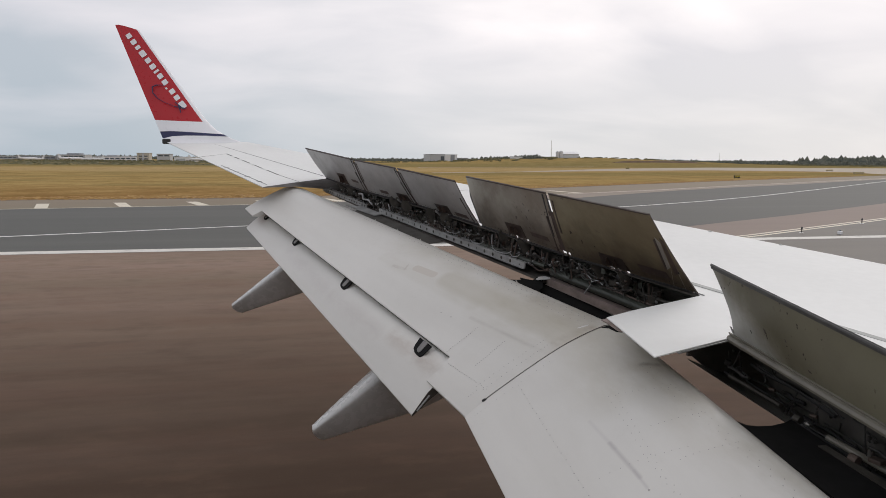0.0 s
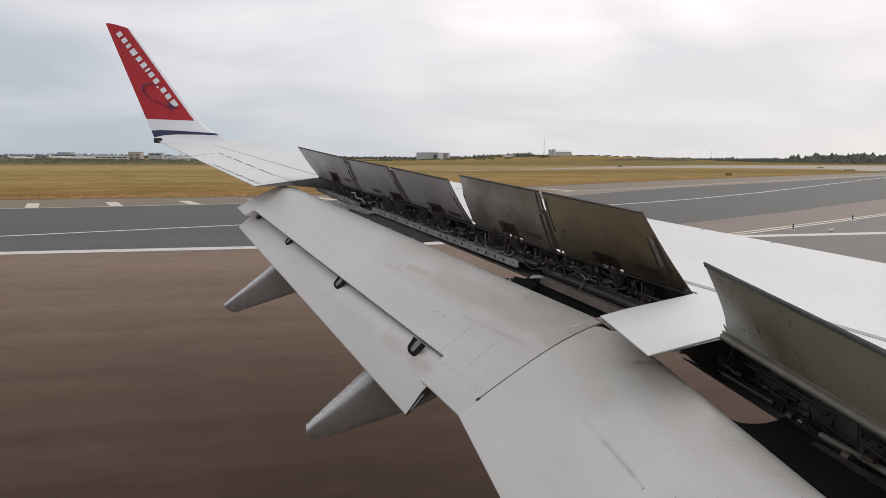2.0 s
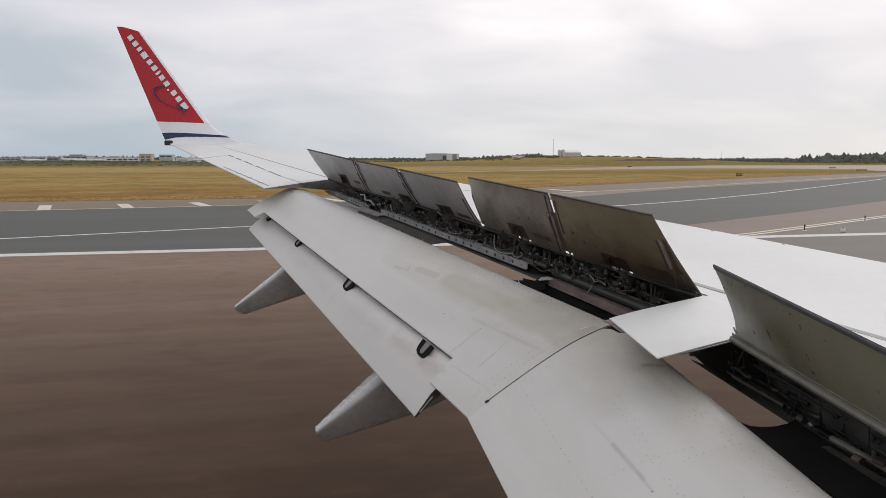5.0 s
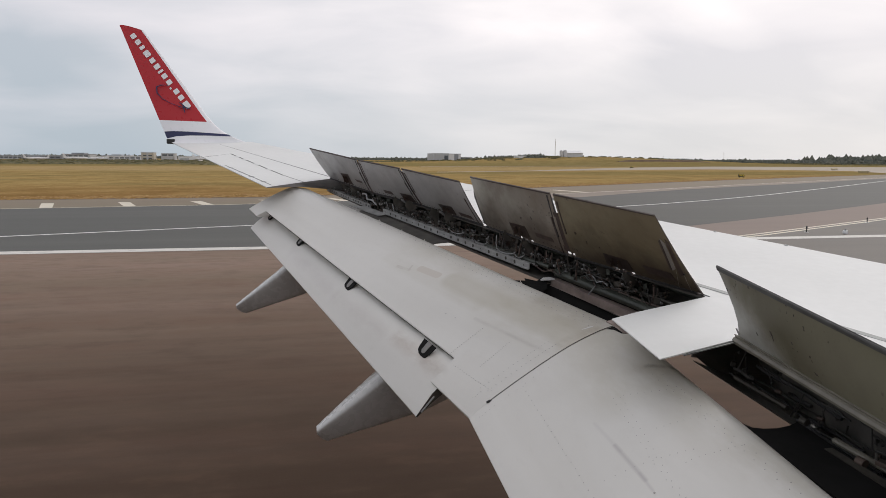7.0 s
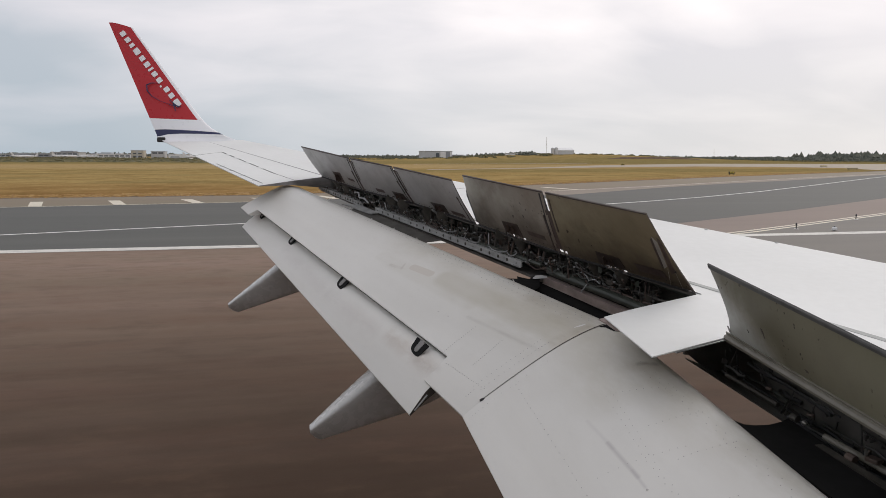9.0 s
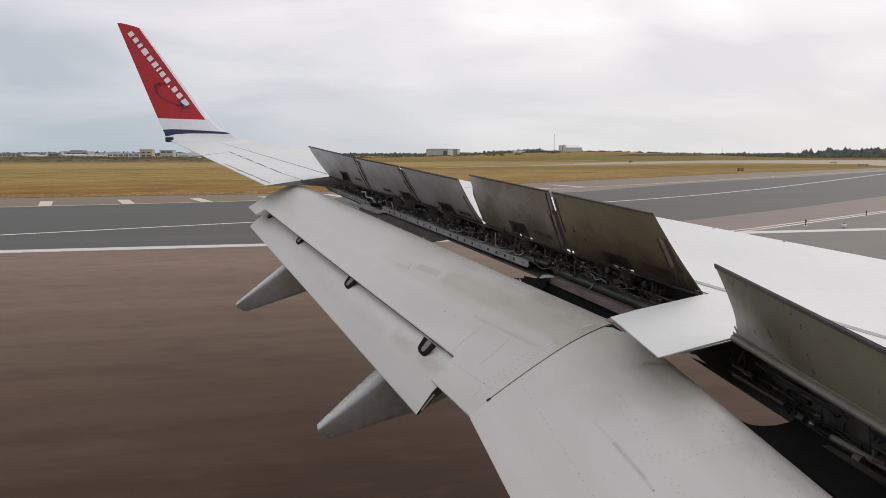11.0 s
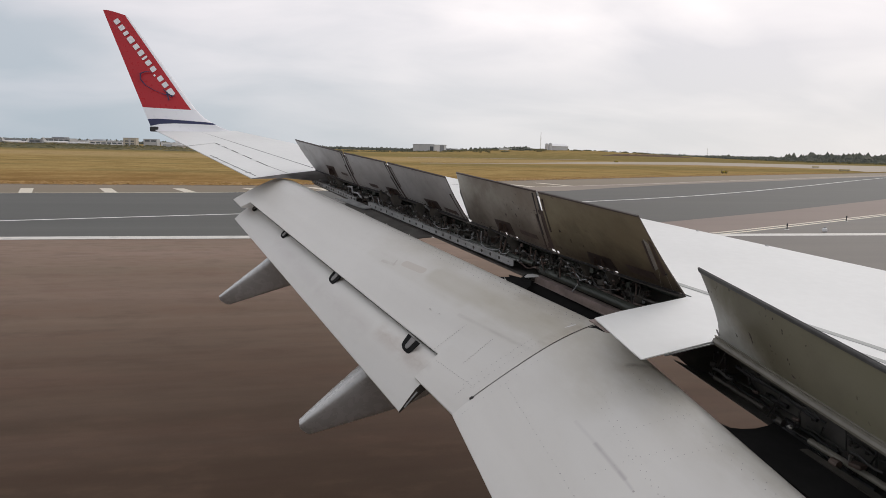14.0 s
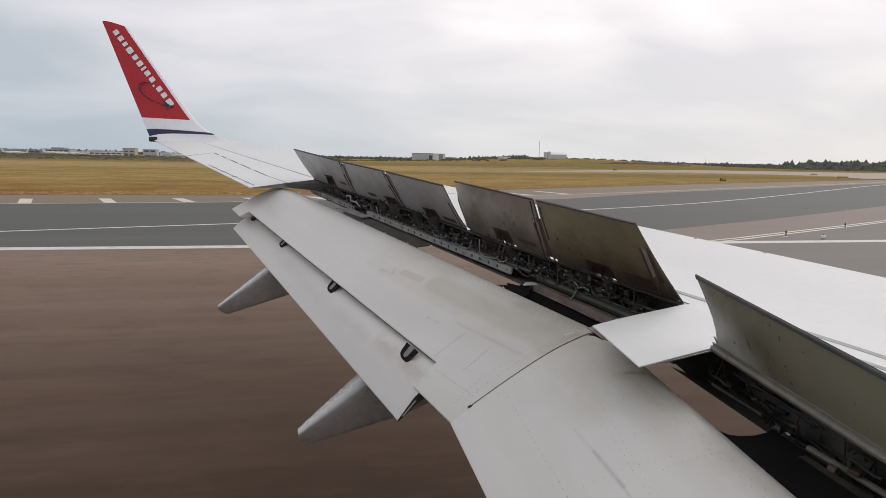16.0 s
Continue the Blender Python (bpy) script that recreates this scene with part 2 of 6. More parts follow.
def composite(name, grey, brown, west, east, oil, spots):
    """Underside of a raised panel: dull grey finish that turns brown along its length, with blotches, oil blown up from the bay, and dark spatter."""
    k = Mat(name, rough=0.45, spec=0.22)
    blot = k.ramp(k.noise(1.5, 5, (1, 1, 1.2), 0.6), 0.36, 0.70)
    haze = k.ramp(k.noise(0.9, 3, (1, 1, 1), 0.5, (4, 1, 2)), 0.36, 0.66)
    fleck = k.noise(6.5, 6, (1, 1, 0.8), 0.7, (2, 7, 3))
    along = k.math("ADD", k.ramp(k.axis(1), west, east), k.math("MULTIPLY_ADD", blot, 0.55, -0.28), clamp=True)
    c = k.mix(along, grey, brown)
    c = k.mix(k.math("MULTIPLY", blot, 0.35), c, tuple(v * 0.66 for v in brown))
    c = k.mix(k.math("MULTIPLY", haze, 0.22), c, tuple(v * 1.15 for v in grey))
    c = k.mix(k.math("MULTIPLY", k.ramp(fleck, 0.50, 0.72), 0.25), c, tuple(v * 0.55 for v in brown))
    rust = k.ramp(k.noise(2.1, 7, (1, 1, 0.9), 0.72, (5, 2, 8)), 0.50, 0.66)
    c = k.mix(k.math("MULTIPLY", rust, oil * 0.55), c, tuple(v * w for v, w in zip(brown, (0.62, 0.52, 0.50))))
    # oil rising from the bay, with a ragged upper edge
    rise = k.math("SUBTRACT", k.math("MULTIPLY_ADD", k.axis(1), -0.103, -2.6), k.math("MULTIPLY", k.axis(2), -1.0))
    ragged = k.math("ADD", rise, k.math("MULTIPLY", k.noise(2.6, 6, (1, 1, 0.7), 0.65), -0.60))
    c = k.mix(k.math("MULTIPLY", k.ramp(ragged, 0.04, -0.24), oil, clamp=True), c, (0.055, 0.040, 0.030))
    cluster = k.ramp(k.noise(1.7, 3, (1, 1, 1), 0.5, (9, 3, 5)), 0.47, 0.60)
    spat = k.math("MULTIPLY", k.ramp(k.noise(27.0, 2, (1, 1, 0.8), 0.4), 0.665, 0.70), cluster, clamp=True)
    c = k.mix(k.math("MULTIPLY", spat, spots), c, (0.03, 0.022, 0.018))
    k.color(c)
    k.rough(k.math("MULTIPLY_ADD", blot, 0.2, 0.36))
    k.bump(k.noise(30.0, 2), 0.06, 0.004)
    return k.m


panel_grey = composite("grey_spoiler_underside", (0.53, 0.53, 0.53), (0.385, 0.37, 0.35), 9.9, 6.0, 0.35, 0.3)
panel_taupe = composite("brown_grey_spoiler_underside", (0.40, 0.385, 0.335), (0.215, 0.168, 0.130), 6.5, 5.0, 0.7, 0.95)
panel_brown = composite("oily_brown_spoiler_underside", (0.265, 0.228, 0.150), (0.205, 0.160, 0.098), 5.3, 3.9, 0.8, 0.95)


def inboard_panel():
    """Underside of the inboard spoiler: grey at its outer end, a diagonal brown stain, then olive, spattered."""
    k = Mat("stained_inboard_spoiler_underside", rough=0.45, spec=0.2)
    n1 = k.noise(2.2, 5, (1, 1.2, 1), 0.6)
    blot = k.ramp(k.noise(3.2, 6, (1, 1, 0.8), 0.65, (3, 1, 2)), 0.42, 0.72)
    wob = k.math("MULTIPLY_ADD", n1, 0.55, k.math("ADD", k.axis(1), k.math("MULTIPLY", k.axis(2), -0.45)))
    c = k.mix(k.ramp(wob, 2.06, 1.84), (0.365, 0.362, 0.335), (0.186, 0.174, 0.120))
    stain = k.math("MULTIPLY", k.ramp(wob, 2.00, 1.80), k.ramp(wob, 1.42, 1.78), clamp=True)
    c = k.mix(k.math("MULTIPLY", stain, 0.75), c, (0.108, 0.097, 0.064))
    c = k.mix(k.math("MULTIPLY", blot, 0.38), c, (0.148, 0.128, 0.098))
    spat = k.math("MULTIPLY", k.ramp(k.noise(42.0, 2, (1, 1, 0.7), 0.4), 0.675, 0.72), k.ramp(k.noise(2.5, 3, (1, 1, 1), 0.5, (9, 3, 5)), 0.45, 0.6), clamp=True)
    c = k.mix(k.math("MULTIPLY", spat, 0.95), c, (0.03, 0.022, 0.018))
    k.color(c)
    k.rough(k.math("MULTIPLY_ADD", blot, 0.2, 0.34))
    k.bump(k.noise(30.0, 2), 0.06, 0.004)
    return k.m


panel_olive = inboard_panel()


def plain(name, base, var=0.25, rough=0.5, metal=0.0, scale=6.0):
    k = Mat(name, rough=rough, metal=metal)
    k.color(k.mix(k.ramp(k.noise(scale, 5), 0.3, 0.72), base, tuple(c * (1 - var) for c in base)))
    k.rough(k.math("MULTIPLY_ADD", k.noise(scale * 3, 3), 0.2, rough - 0.1))
    return k.m


torn_grey = plain("torn_grey_seal", (0.33, 0.30, 0.265), 0.4, 0.55, 0.0, 9)
rubber = plain("black_rubber_seal", (0.044, 0.042, 0.042), 0.4, 0.65)
# near-black that puts the shade of bays and openings into the colour
slot_black = plain("black_gap_shade", (0.014, 0.0135, 0.013), 0.4, 0.8)
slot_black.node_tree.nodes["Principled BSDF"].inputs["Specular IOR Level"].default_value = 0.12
edge_seal = plain("worn_dark_edge", (0.078, 0.052, 0.045), 0.5, 0.5, 0.0, 14)
grey_seal = plain("dark_grey_rubber", (0.085, 0.083, 0.08), 0.4, 0.6, 0.0, 14)
recess_dark = plain("oil_black_recess", (0.046, 0.032, 0.027), 0.5, 0.45, 0.0, 9)
soot_metal = plain("oily_dark_metal", (0.092, 0.083, 0.070), 0.6, 0.42, 0.4, 9)
worn_steel = plain("worn_bright_steel", (0.50, 0.48, 0.45), 0.5, 0.3, 0.9, 12)
hose_dark = plain("black_oily_hose", (0.050, 0.046, 0.040), 0.5, 0.55, 0.0, 8)
cavity_dark = plain("grimy_bay_lining", (0.125, 0.116, 0.102), 0.5, 0.7, 0.0, 5)
root_grey = plain("shaded_grey_rib", (0.27, 0.255, 0.245), 0.35, 0.55, 0.0, 7)
alu = plain("dull_aluminium", (0.40, 0.40, 0.40), 0.4, 0.42, 0.6, 9)
primer = plain("grey_primed_beam", (0.43, 0.43, 0.42), 0.45, 0.45, 0.1, 7)
brown_beam = plain("brown_greased_beam", (0.37, 0.295, 0.262), 0.5, 0.45, 0.1, 7)
brown_metal = plain("brown_oiled_fitting", (0.12, 0.085, 0.068), 0.5, 0.45, 0.2, 9)
olive_rail = plain("olive_hinge_rail", (0.20, 0.185, 0.15), 0.35, 0.45, 0.0, 7)
green_primer = plain("green_primed_tube", (0.060, 0.066, 0.052), 0.5, 0.45, 0.1, 8)
# pale tone of the bent blade, and of the highlight at the flap joint
highlight_and_blade = plain("pale_highlight_and_blade_paint", (0.72, 0.71, 0.69), 0.15, 0.35, 0.0, 12)
tag_white = plain("white_tag", (0.8, 0.8, 0.78), 0.1, 0.5)
line_grey = plain("dark_grey_walkway_line", (0.43, 0.44, 0.42), 0.2, 0.7, 0.0, 12)
seam = plain("panel_gap_filler", (0.20, 0.20, 0.20), 0.3, 0.7, 0.0, 12)
red_paint = painted("red_winglet_paint", (0.47, 0.022, 0.030), (0.38, 0.03, 0.035), 0.2, 0.32).m
navy_paint = painted("navy_winglet_paint", (0.035, 0.04, 0.10), (0.05, 0.05, 0.09), 0.2, 0.35).m
letter_white = plain("white_marking", (0.82, 0.82, 0.82), 0.05, 0.4)
# wing white made brighter, in place of sky light on the winglet's near side
winglet_white = plain("light_boosted_winglet_white", (0.86, 0.86, 0.875), 0.04, 0.3, 0.0, 3)
patch_dark = plain("scuffed_grey_paint", (0.53, 0.50, 0.48), 0.3, 0.6)
fastener = plain("rivet_head", (0.42, 0.40, 0.385), 0.4, 0.5, 0.2, 30)
yellow_fit = plain("yellow_fitting", (0.62, 0.45, 0.05), 0.2, 0.5)


def asphalt(name, base, dark, streak_amt, streak=(0.03, 1.0, 1.0), rough=0.62):
    k = Mat(name, rough=rough, spec=0.2)
    lanes = k.ramp(k.noise(0.55, 5, streak, 0.6), 0.36, 0.68)
    band = k.ramp(k.noise(0.16, 3, (0.05, 1, 1), 0.5), 0.35, 0.66)
    patch = k.ramp(k.noise(0.06, 4), 0.35, 0.68)
    grain = k.noise(40.0, 3)
    c = k.mix(k.math("MULTIPLY", lanes, streak_amt), base, dark)
    c = k.mix(k.math("MULTIPLY", band, streak_amt * 0.8), c, dark)
    c = k.mix(k.math("MULTIPLY", patch, 0.5), c, tuple(v * 0.8 for v in base))
    c = k.mix(k.math("MULTIPLY", grain, 0.12), c, (0.02, 0.02, 0.02))
    k.color(c)
    k.bump(grain, 0.15, 0.01)
    return k.m


def runway_material():
    """Reddish-brown runway, darker towards its middle, with long streaks of tyre rubber."""
    k = Mat("brown_runway_asphalt", rough=0.76, spec=0.12)
    y = k.axis(1)
    lanes = k.ramp(k.noise(0.9, 6, (0.02, 1.0, 1.0), 0.62), 0.38, 0.66)
    thin = k.ramp(k.noise(1.3, 6, (0.012, 1.0, 1.0), 0.7), 0.52, 0.70)
    blot = k.ramp(k.noise(0.35, 4, (0.25, 1.0, 1.0)), 0.3, 0.7)
    soft = k.ramp(k.noise(0.5, 4, (0.14, 1.0, 1.0), 0.6), 0.35, 0.7)
    c = k.mix(k.math("MULTIPLY", blot, 0.35), (0.286, 0.203, 0.156), (0.232, 0.163, 0.125))
    hue = k.ramp(k.noise(0.22, 4, (0.06, 1.0, 1.0), 0.6, (5, 2, 0)), 0.40, 0.60)
    c = k.mix(k.math("MULTIPLY", hue, 0.55), c, (0.200, 0.148, 0.100))
    c = k.mix(k.math("MULTIPLY", soft, 0.30), c, (0.150, 0.108, 0.076))
    mottle = k.noise(0.8, 6, (0.35, 1.0, 1.0), 0.7, (3, 8, 1))
    c = k.mix(k.math("MULTIPLY", k.ramp(mottle, 0.52, 0.68), 0.35), c, (0.215, 0.115, 0.078))
    c = k.mix(k.math("MULTIPLY", k.ramp(mottle, 0.46, 0.34), 0.30), c, (0.185, 0.150, 0.105))
    dabs = k.noise(1.4, 5, (0.55, 1.0, 1.0), 0.62, (1, 4, 2))
    # grows towards the runway's middle, where the colour gets darker
    near_zone = k.ramp(y, 27.0, 9.5)
    c = k.mix(k.math("MULTIPLY", k.math("MULTIPLY_ADD", lanes, 0.17, 0.60), near_zone, clamp=True), c, (0.069, 0.036, 0.0200))
    tint = k.ramp(k.noise(0.42, 4, (0.07, 1.0, 1.0), 0.6, (2, 6, 3)), 0.42, 0.58)
    c = k.mix(k.math("MULTIPLY", k.math("MULTIPLY", tint, near_zone), 0.34, clamp=True), c, (0.066, 0.050, 0.028))
    red = k.ramp(k.noise(0.55, 4, (0.09, 1.0, 1.0), 0.6, (8, 1, 4)), 0.47, 0.62)
    c = k.mix(k.math("MULTIPLY", k.math("MULTIPLY", red, near_zone), 0.24, clamp=True), c, (0.092, 0.042, 0.025))
    # second, darker step at the smallest y
    c = k.mix(k.math("MULTIPLY", k.ramp(y, 14.5, 8.5), 0.36, clamp=True), c, (0.036, 0.020, 0.012))
    c = k.mix(k.math("MULTIPLY", k.math("MULTIPLY", thin, 0.14), near_zone, clamp=True), c, (0.030, 0.024, 0.022))
    c = k.mix(k.math("MULTIPLY", k.ramp(dabs, 0.50, 0.70), 0.24), c, (0.046, 0.024, 0.014))
    c = k.mix(k.math("MULTIPLY", k.ramp(dabs, 0.48, 0.34), 0.30), c, (0.150, 0.094, 0.062))
    grain = k.noise(30.0, 3)
    c = k.mix(k.math("MULTIPLY", grain, 0.15), c, (0.03, 0.025, 0.022))
    k.color(c)
    k.bump(grain, 0.12, 0.01)
    return k.m


runway_mat = runway_material()
taxi_mat = asphalt("dark_grey_asphalt", (0.099, 0.098, 0.086), (0.070, 0.070, 0.061), 0.6)
shoulder_mat = asphalt("tan_shoulder_asphalt", (0.232, 0.180, 0.116), (0.186, 0.148, 0.098), 0.45)
faded_mat = asphalt("faded_pink_asphalt", (0.27, 0.213, 0.168), (0.22, 0.172, 0.138), 0.45)
pink_mat = asphalt("pinkish_shoulder_asphalt", (0.25, 0.19, 0.155), (0.20, 0.15, 0.125), 0.45)
pale_mat = asphalt("pale_far_concrete", (0.40, 0.325, 0.24), (0.33, 0.27, 0.20), 0.4)
apron_mat = asphalt("grey_brown_apron_asphalt", (0.19, 0.17, 0.145), (0.14, 0.125, 0.11), 0.45)


def marking(name, base, wear):
    k = Mat(name, rough=0.6)
    f = k.ramp(k.noise(3.0, 6, (0.5, 1.2, 1)), 0.50, 0.78)
    k.color(k.mix(k.math("MULTIPLY", f, wear), base, (0.2, 0.18, 0.16)))
    return k.m


line_white = marking("worn_white_marking", (0.64, 0.62, 0.57), 0.7)
line_bright = marking("white_centre_marking", (0.80, 0.79, 0.75), 0.35)
line_cream = marking("worn_cream_marking", (0.66, 0.60, 0.48), 0.5)
line_yellow = marking("worn_yellow_marking", (0.62, 0.47, 0.16), 0.5)


def grass_material():
    """Dry late-summer airfield grass: rust beside the pavement, then straw, with mown green swathes and paler strips further out."""
    k = Mat("dry_airfield_grass", rough=1.0, spec=0.0)
    wob = k.noise(0.03, 4, (0.35, 1.0, 1.0), 0.6)
    y = k.math("ADD", k.axis(1), k.math("MULTIPLY_ADD", wob, 70.0, -35.0))
    sw = k.noise(0.06, 6, (0.5, 1.0, 1.0), 0.66)
    patch = k.noise(0.15, 7, (1.0, 0.9, 1.0), 0.72, (7, 3, 0))
    blot = k.noise(0.10, 7, (1.2, 0.8, 1.0), 0.74, (2, 9, 0))
    tuft = k.noise(1.1, 8, (1.2, 0.6, 1.0), 0.78)

    def band(lo, hi, soft):
        return k.math("MULTIPLY", k.ramp(y, lo, lo + soft), k.ramp(y, hi + soft, hi), clamp=True)

    straw = k.mix(k.ramp(patch, 0.36, 0.64), (0.405, 0.288, 0.122), (0.310, 0.212, 0.084))
    pale = k.mix(k.ramp(patch, 0.36, 0.64), (0.455, 0.340, 0.178), (0.37, 0.268, 0.13))
    green = k.mix(k.ramp(patch, 0.34, 0.66), (0.250, 0.203, 0.090), (0.180, 0.153, 0.066))
    rust = k.mix(k.ramp(patch, 0.34, 0.66), (0.315, 0.182, 0.072), (0.230, 0.132, 0.052))
    c = k.mix(k.math("MULTIPLY", k.ramp(sw, 0.50, 0.62), 0.55), straw, green)
    c = k.mix(k.math("MULTIPLY", band(165.0, 205.0, 22.0), k.math("MULTIPLY", k.ramp(k.axis(0), -90.0, 40.0), 0.60), clamp=True), c, green)
    c = k.mix(k.math("MULTIPLY", band(225.0, 330.0, 25.0), 0.75), c, pale)
    c = k.mix(k.math("MULTIPLY", k.ramp(y, 335.0, 400.0), 0.80, clamp=True), c, green)
    c = k.mix(k.math("MULTIPLY", k.ramp(y, 520.0, 640.0), k.ramp(sw, 0.42, 0.56), clamp=True), c, straw)
    c = k.mix(k.math("MULTIPLY", k.ramp(y, 122.0, 78.0), k.math("MULTIPLY_ADD", k.ramp(patch, 0.3, 0.6), 0.45, 0.5), clamp=True), c, rust)
    c = k.mix(k.math("MULTIPLY", k.ramp(blot, 0.53, 0.62), 0.45), c, (0.185, 0.125, 0.048))
    c = k.mix(k.math("MULTIPLY", k.ramp(blot, 0.45, 0.36), 0.35), c, (0.44, 0.32, 0.145))
    c = k.mix(k.math("MULTIPLY", k.ramp(tuft, 0.48, 0.76), 0.55), c, (0.14, 0.090, 0.034))
    k.color(c)
    k.bump(tuft, 0.6, 0.25)
    return k.m


grass_mat = grass_material()


soil_mat = plain("bare_brown_soil", (0.13, 0.075, 0.035), 0.5, 0.9, 0.0, 0.6)


def foliage(name, a, b):
    k = Mat(name, rough=0.8, spec=0.2)
    k.color(k.mix(k.island(), a, b))
    return k.m


conifer_mat = foliage("dark_conifer_green", (0.088, 0.098, 0.082), (0.150, 0.152, 0.118))
scrub_mat = foliage("scrub_green", (0.085, 0.085, 0.042), (0.16, 0.135, 0.065))
tuft_mat = foliage("straw_tufts", (0.27, 0.15, 0.055), (0.42, 0.27, 0.10))


def cladding(name, base):
    k = Mat(name, rough=0.55)
    rib = k.noise(2.0, 2, (3.0, 3.0, 0.05))
    k.color(k.mix(k.ramp(rib, 0.35, 0.65), base, tuple(c * 0.86 for c in base)))
    return k.m


clad_grey = cladding("grey_cladding", (0.47, 0.485, 0.50))
clad_pale = cladding("pale_grey_cladding", (0.62, 0.62, 0.62))
clad_dark = cladding("dark_grey_cladding", (0.31, 0.32, 0.34))
clad_white = cladding("white_cladding", (0.80, 0.80, 0.80))
clad_beige = cladding("beige_cladding", (0.50, 0.46, 0.38))
glass_dark = plain("dark_window_band", (0.10, 0.115, 0.13), 0.2, 0.15)
sign_tan = plain("weathered_tan_sign_back", (0.42, 0.36, 0.24), 0.3, 0.6)
sign_black = plain("black_sign_face", (0.02, 0.02, 0.02), 0.2, 0.4)
sign_yellow = plain("yellow_sign_face", (0.70, 0.55, 0.04), 0.1, 0.45)
mast_mat = plain("weathered_mast", (0.42, 0.38, 0.28), 0.3, 0.5)
mast_yellow = plain("yellow_mast_base", (0.55, 0.42, 0.10), 0.2, 0.5)


# ---- mesh tools ----
def as_list(m):
    return m if isinstance(m, (list, tuple)) else [m]


def part(name, bm, mats, parent=None, label="", smooth=False):
    """Link a bmesh as one mesh object, under a thing or a part where one is given."""
    bmesh.ops.recalc_face_normals(bm, faces=bm.faces[:])
    me = bpy.data.meshes.new(name)
    bm.to_mesh(me)
    bm.free()
    for m in as_list(mats):
        me.materials.append(m)
    if smooth:
        me.shade_smooth()
        me.set_sharp_from_angle(angle=radians(35))
    ob = new(name, me)
    if parent is not None:
        ob.parent = parent
    if label:
        ob["label"] = label
    return ob


def thing(name, label, category, group="", kind="", at=(0, 0, 0)):
    ob = new(name)
    ob.location = at
    return tagged(ob, label, category, group, kind)


def loft(rings, caps=True, closed=True, mat_of=None, bm=None):
    """Skin between rings of equal length; mat_of(i) gives the material of the strip after point i."""
    bm = bm or bmesh.new()
    vs = [[bm.verts.new(p) for p in r] for r in rings]
    n = len(rings[0])
    for a, b in zip(vs, vs[1:]):
        for i in range(n if closed else n - 1):
            f = bm.faces.new((a[i], a[(i + 1) % n], b[(i + 1) % n], b[i]))
            if mat_of:
                f.material_index = mat_of(i)
    if caps and closed:
        bm.faces.new(vs[0])
        bm.faces.new(list(reversed(vs[-1])))
    return bm


def prism(poly, off, bm=None):
    """A flat polygon given thickness along off."""
    bm = bm or bmesh.new()
    off = Vector(off)
    a = [bm.verts.new(Vector(p)) for p in poly]
    b = [bm.verts.new(Vector(p) + off) for p in poly]
    bm.faces.new(a)
    bm.faces.new(list(reversed(b)))
    for i in range(len(poly)):
        j = (i + 1) % len(poly)
        bm.faces.new((a[i], a[j], b[j], b[i]))
    return bm


def box(c, size, rz=0.0, bm=None, tilt=0.0):
    bm = bm or bmesh.new()
    bmesh.ops.create_cube(bm, size=1.0, matrix=pose(*c, tilt, 0, rz) @ Matrix.Diagonal((*size, 1)))
    return bm


def bevelled_box(c, size, rz=0.0, w=0.01, tilt=0.0):
    bm = box(c, size, rz, None, tilt)
    bmesh.ops.bevel(bm, geom=bm.edges[:], offset=w, segments=1, affect="EDGES")
    return bm


def tube(points, r, n=7, bm=None, radii=None):
    pts = [Vector(p) for p in points]
    rings = []
    for i, p in enumerate(pts):
        d = (pts[min(i + 1, len(pts) - 1)] - pts[max(i - 1, 0)]).normalized()
        s = d.orthogonal().normalized() if abs(d.z) > 0.9 else d.cross(Vector((0, 0, 1))).normalized()
        u = s.cross(d)
        q = radii[i] if radii else r
        rings.append([p + q * (math.cos(k * math.tau / n) * s + math.sin(k * math.tau / n) * u) for k in range(n)])
    return loft(rings, bm=bm)


def lerp(a, b, f):
    return a + (b - a) * f


def fine(points, m=4):
    """A smooth curve through the points, m steps from each to the next."""
    p = [Vector(q) for q in points]
    p = [p[0] * 2 - p[1]] + p + [p[-1] * 2 - p[-2]]
    out = []
    for i in range(1, len(p) - 2):
        a, b, c, d = p[i - 1:i + 3]
        for k in range(m):
            t = k / m
            out.append(0.5 * (2 * b + (c - a) * t + (2 * a - 5 * b + 4 * c - d) * t * t + (3 * b - a - 3 * c + d) * t ** 3))
    return out + [p[-2]]


def sheet(poly, z):
    bm = bmesh.new()
    bm.faces.new([bm.verts.new((x, y, z)) for x, y in poly])
    return bm


# ---- the aircraft: plan of its wing ----
# x towards the nose, y outboard from the cabin window, z up from the runway
def zw(y):
    return 2.60 + 0.103 * y


def W(x, y, dz=0.0):
    return Vector((x, y, zw(y) + dz))


def lead(y):
    return 4.61 - 0.5 * (y - 4.77) if y > 3.6 else 5.195 - 0.9 * (y - 3.6)


def hinge(y):
    return 0.42 + (9.96 - y) * 0.3705


airliner = thing("airliner", "white airliner, flaps lowered, spoilers raised, on the runway", "aircraft")


def wing_ring(y, rear):
    """Section of the wing box: top skin, rounded nose, bottom skin, rear spar, overhang of the top skin."""
    d = lerp(0.50, 0.26, min(y / 10.0, 1.0))
    le, sp = lead(y), rear + 0.34
    m = [(rear, 0), (lerp(rear, le, 0.5), 0.004), (le - 0.10, 0.002), (le - 0.01, -0.008), (le + 0.035, -0.035), (le + 0.03, -0.085), (le - 0.12, -0.16),
         (lerp(sp, le, 0.45), -d), (sp, -d * 0.86), (sp, -0.028), (rear, -0.022)]
    return [W(x, y, z) for x, z in m]


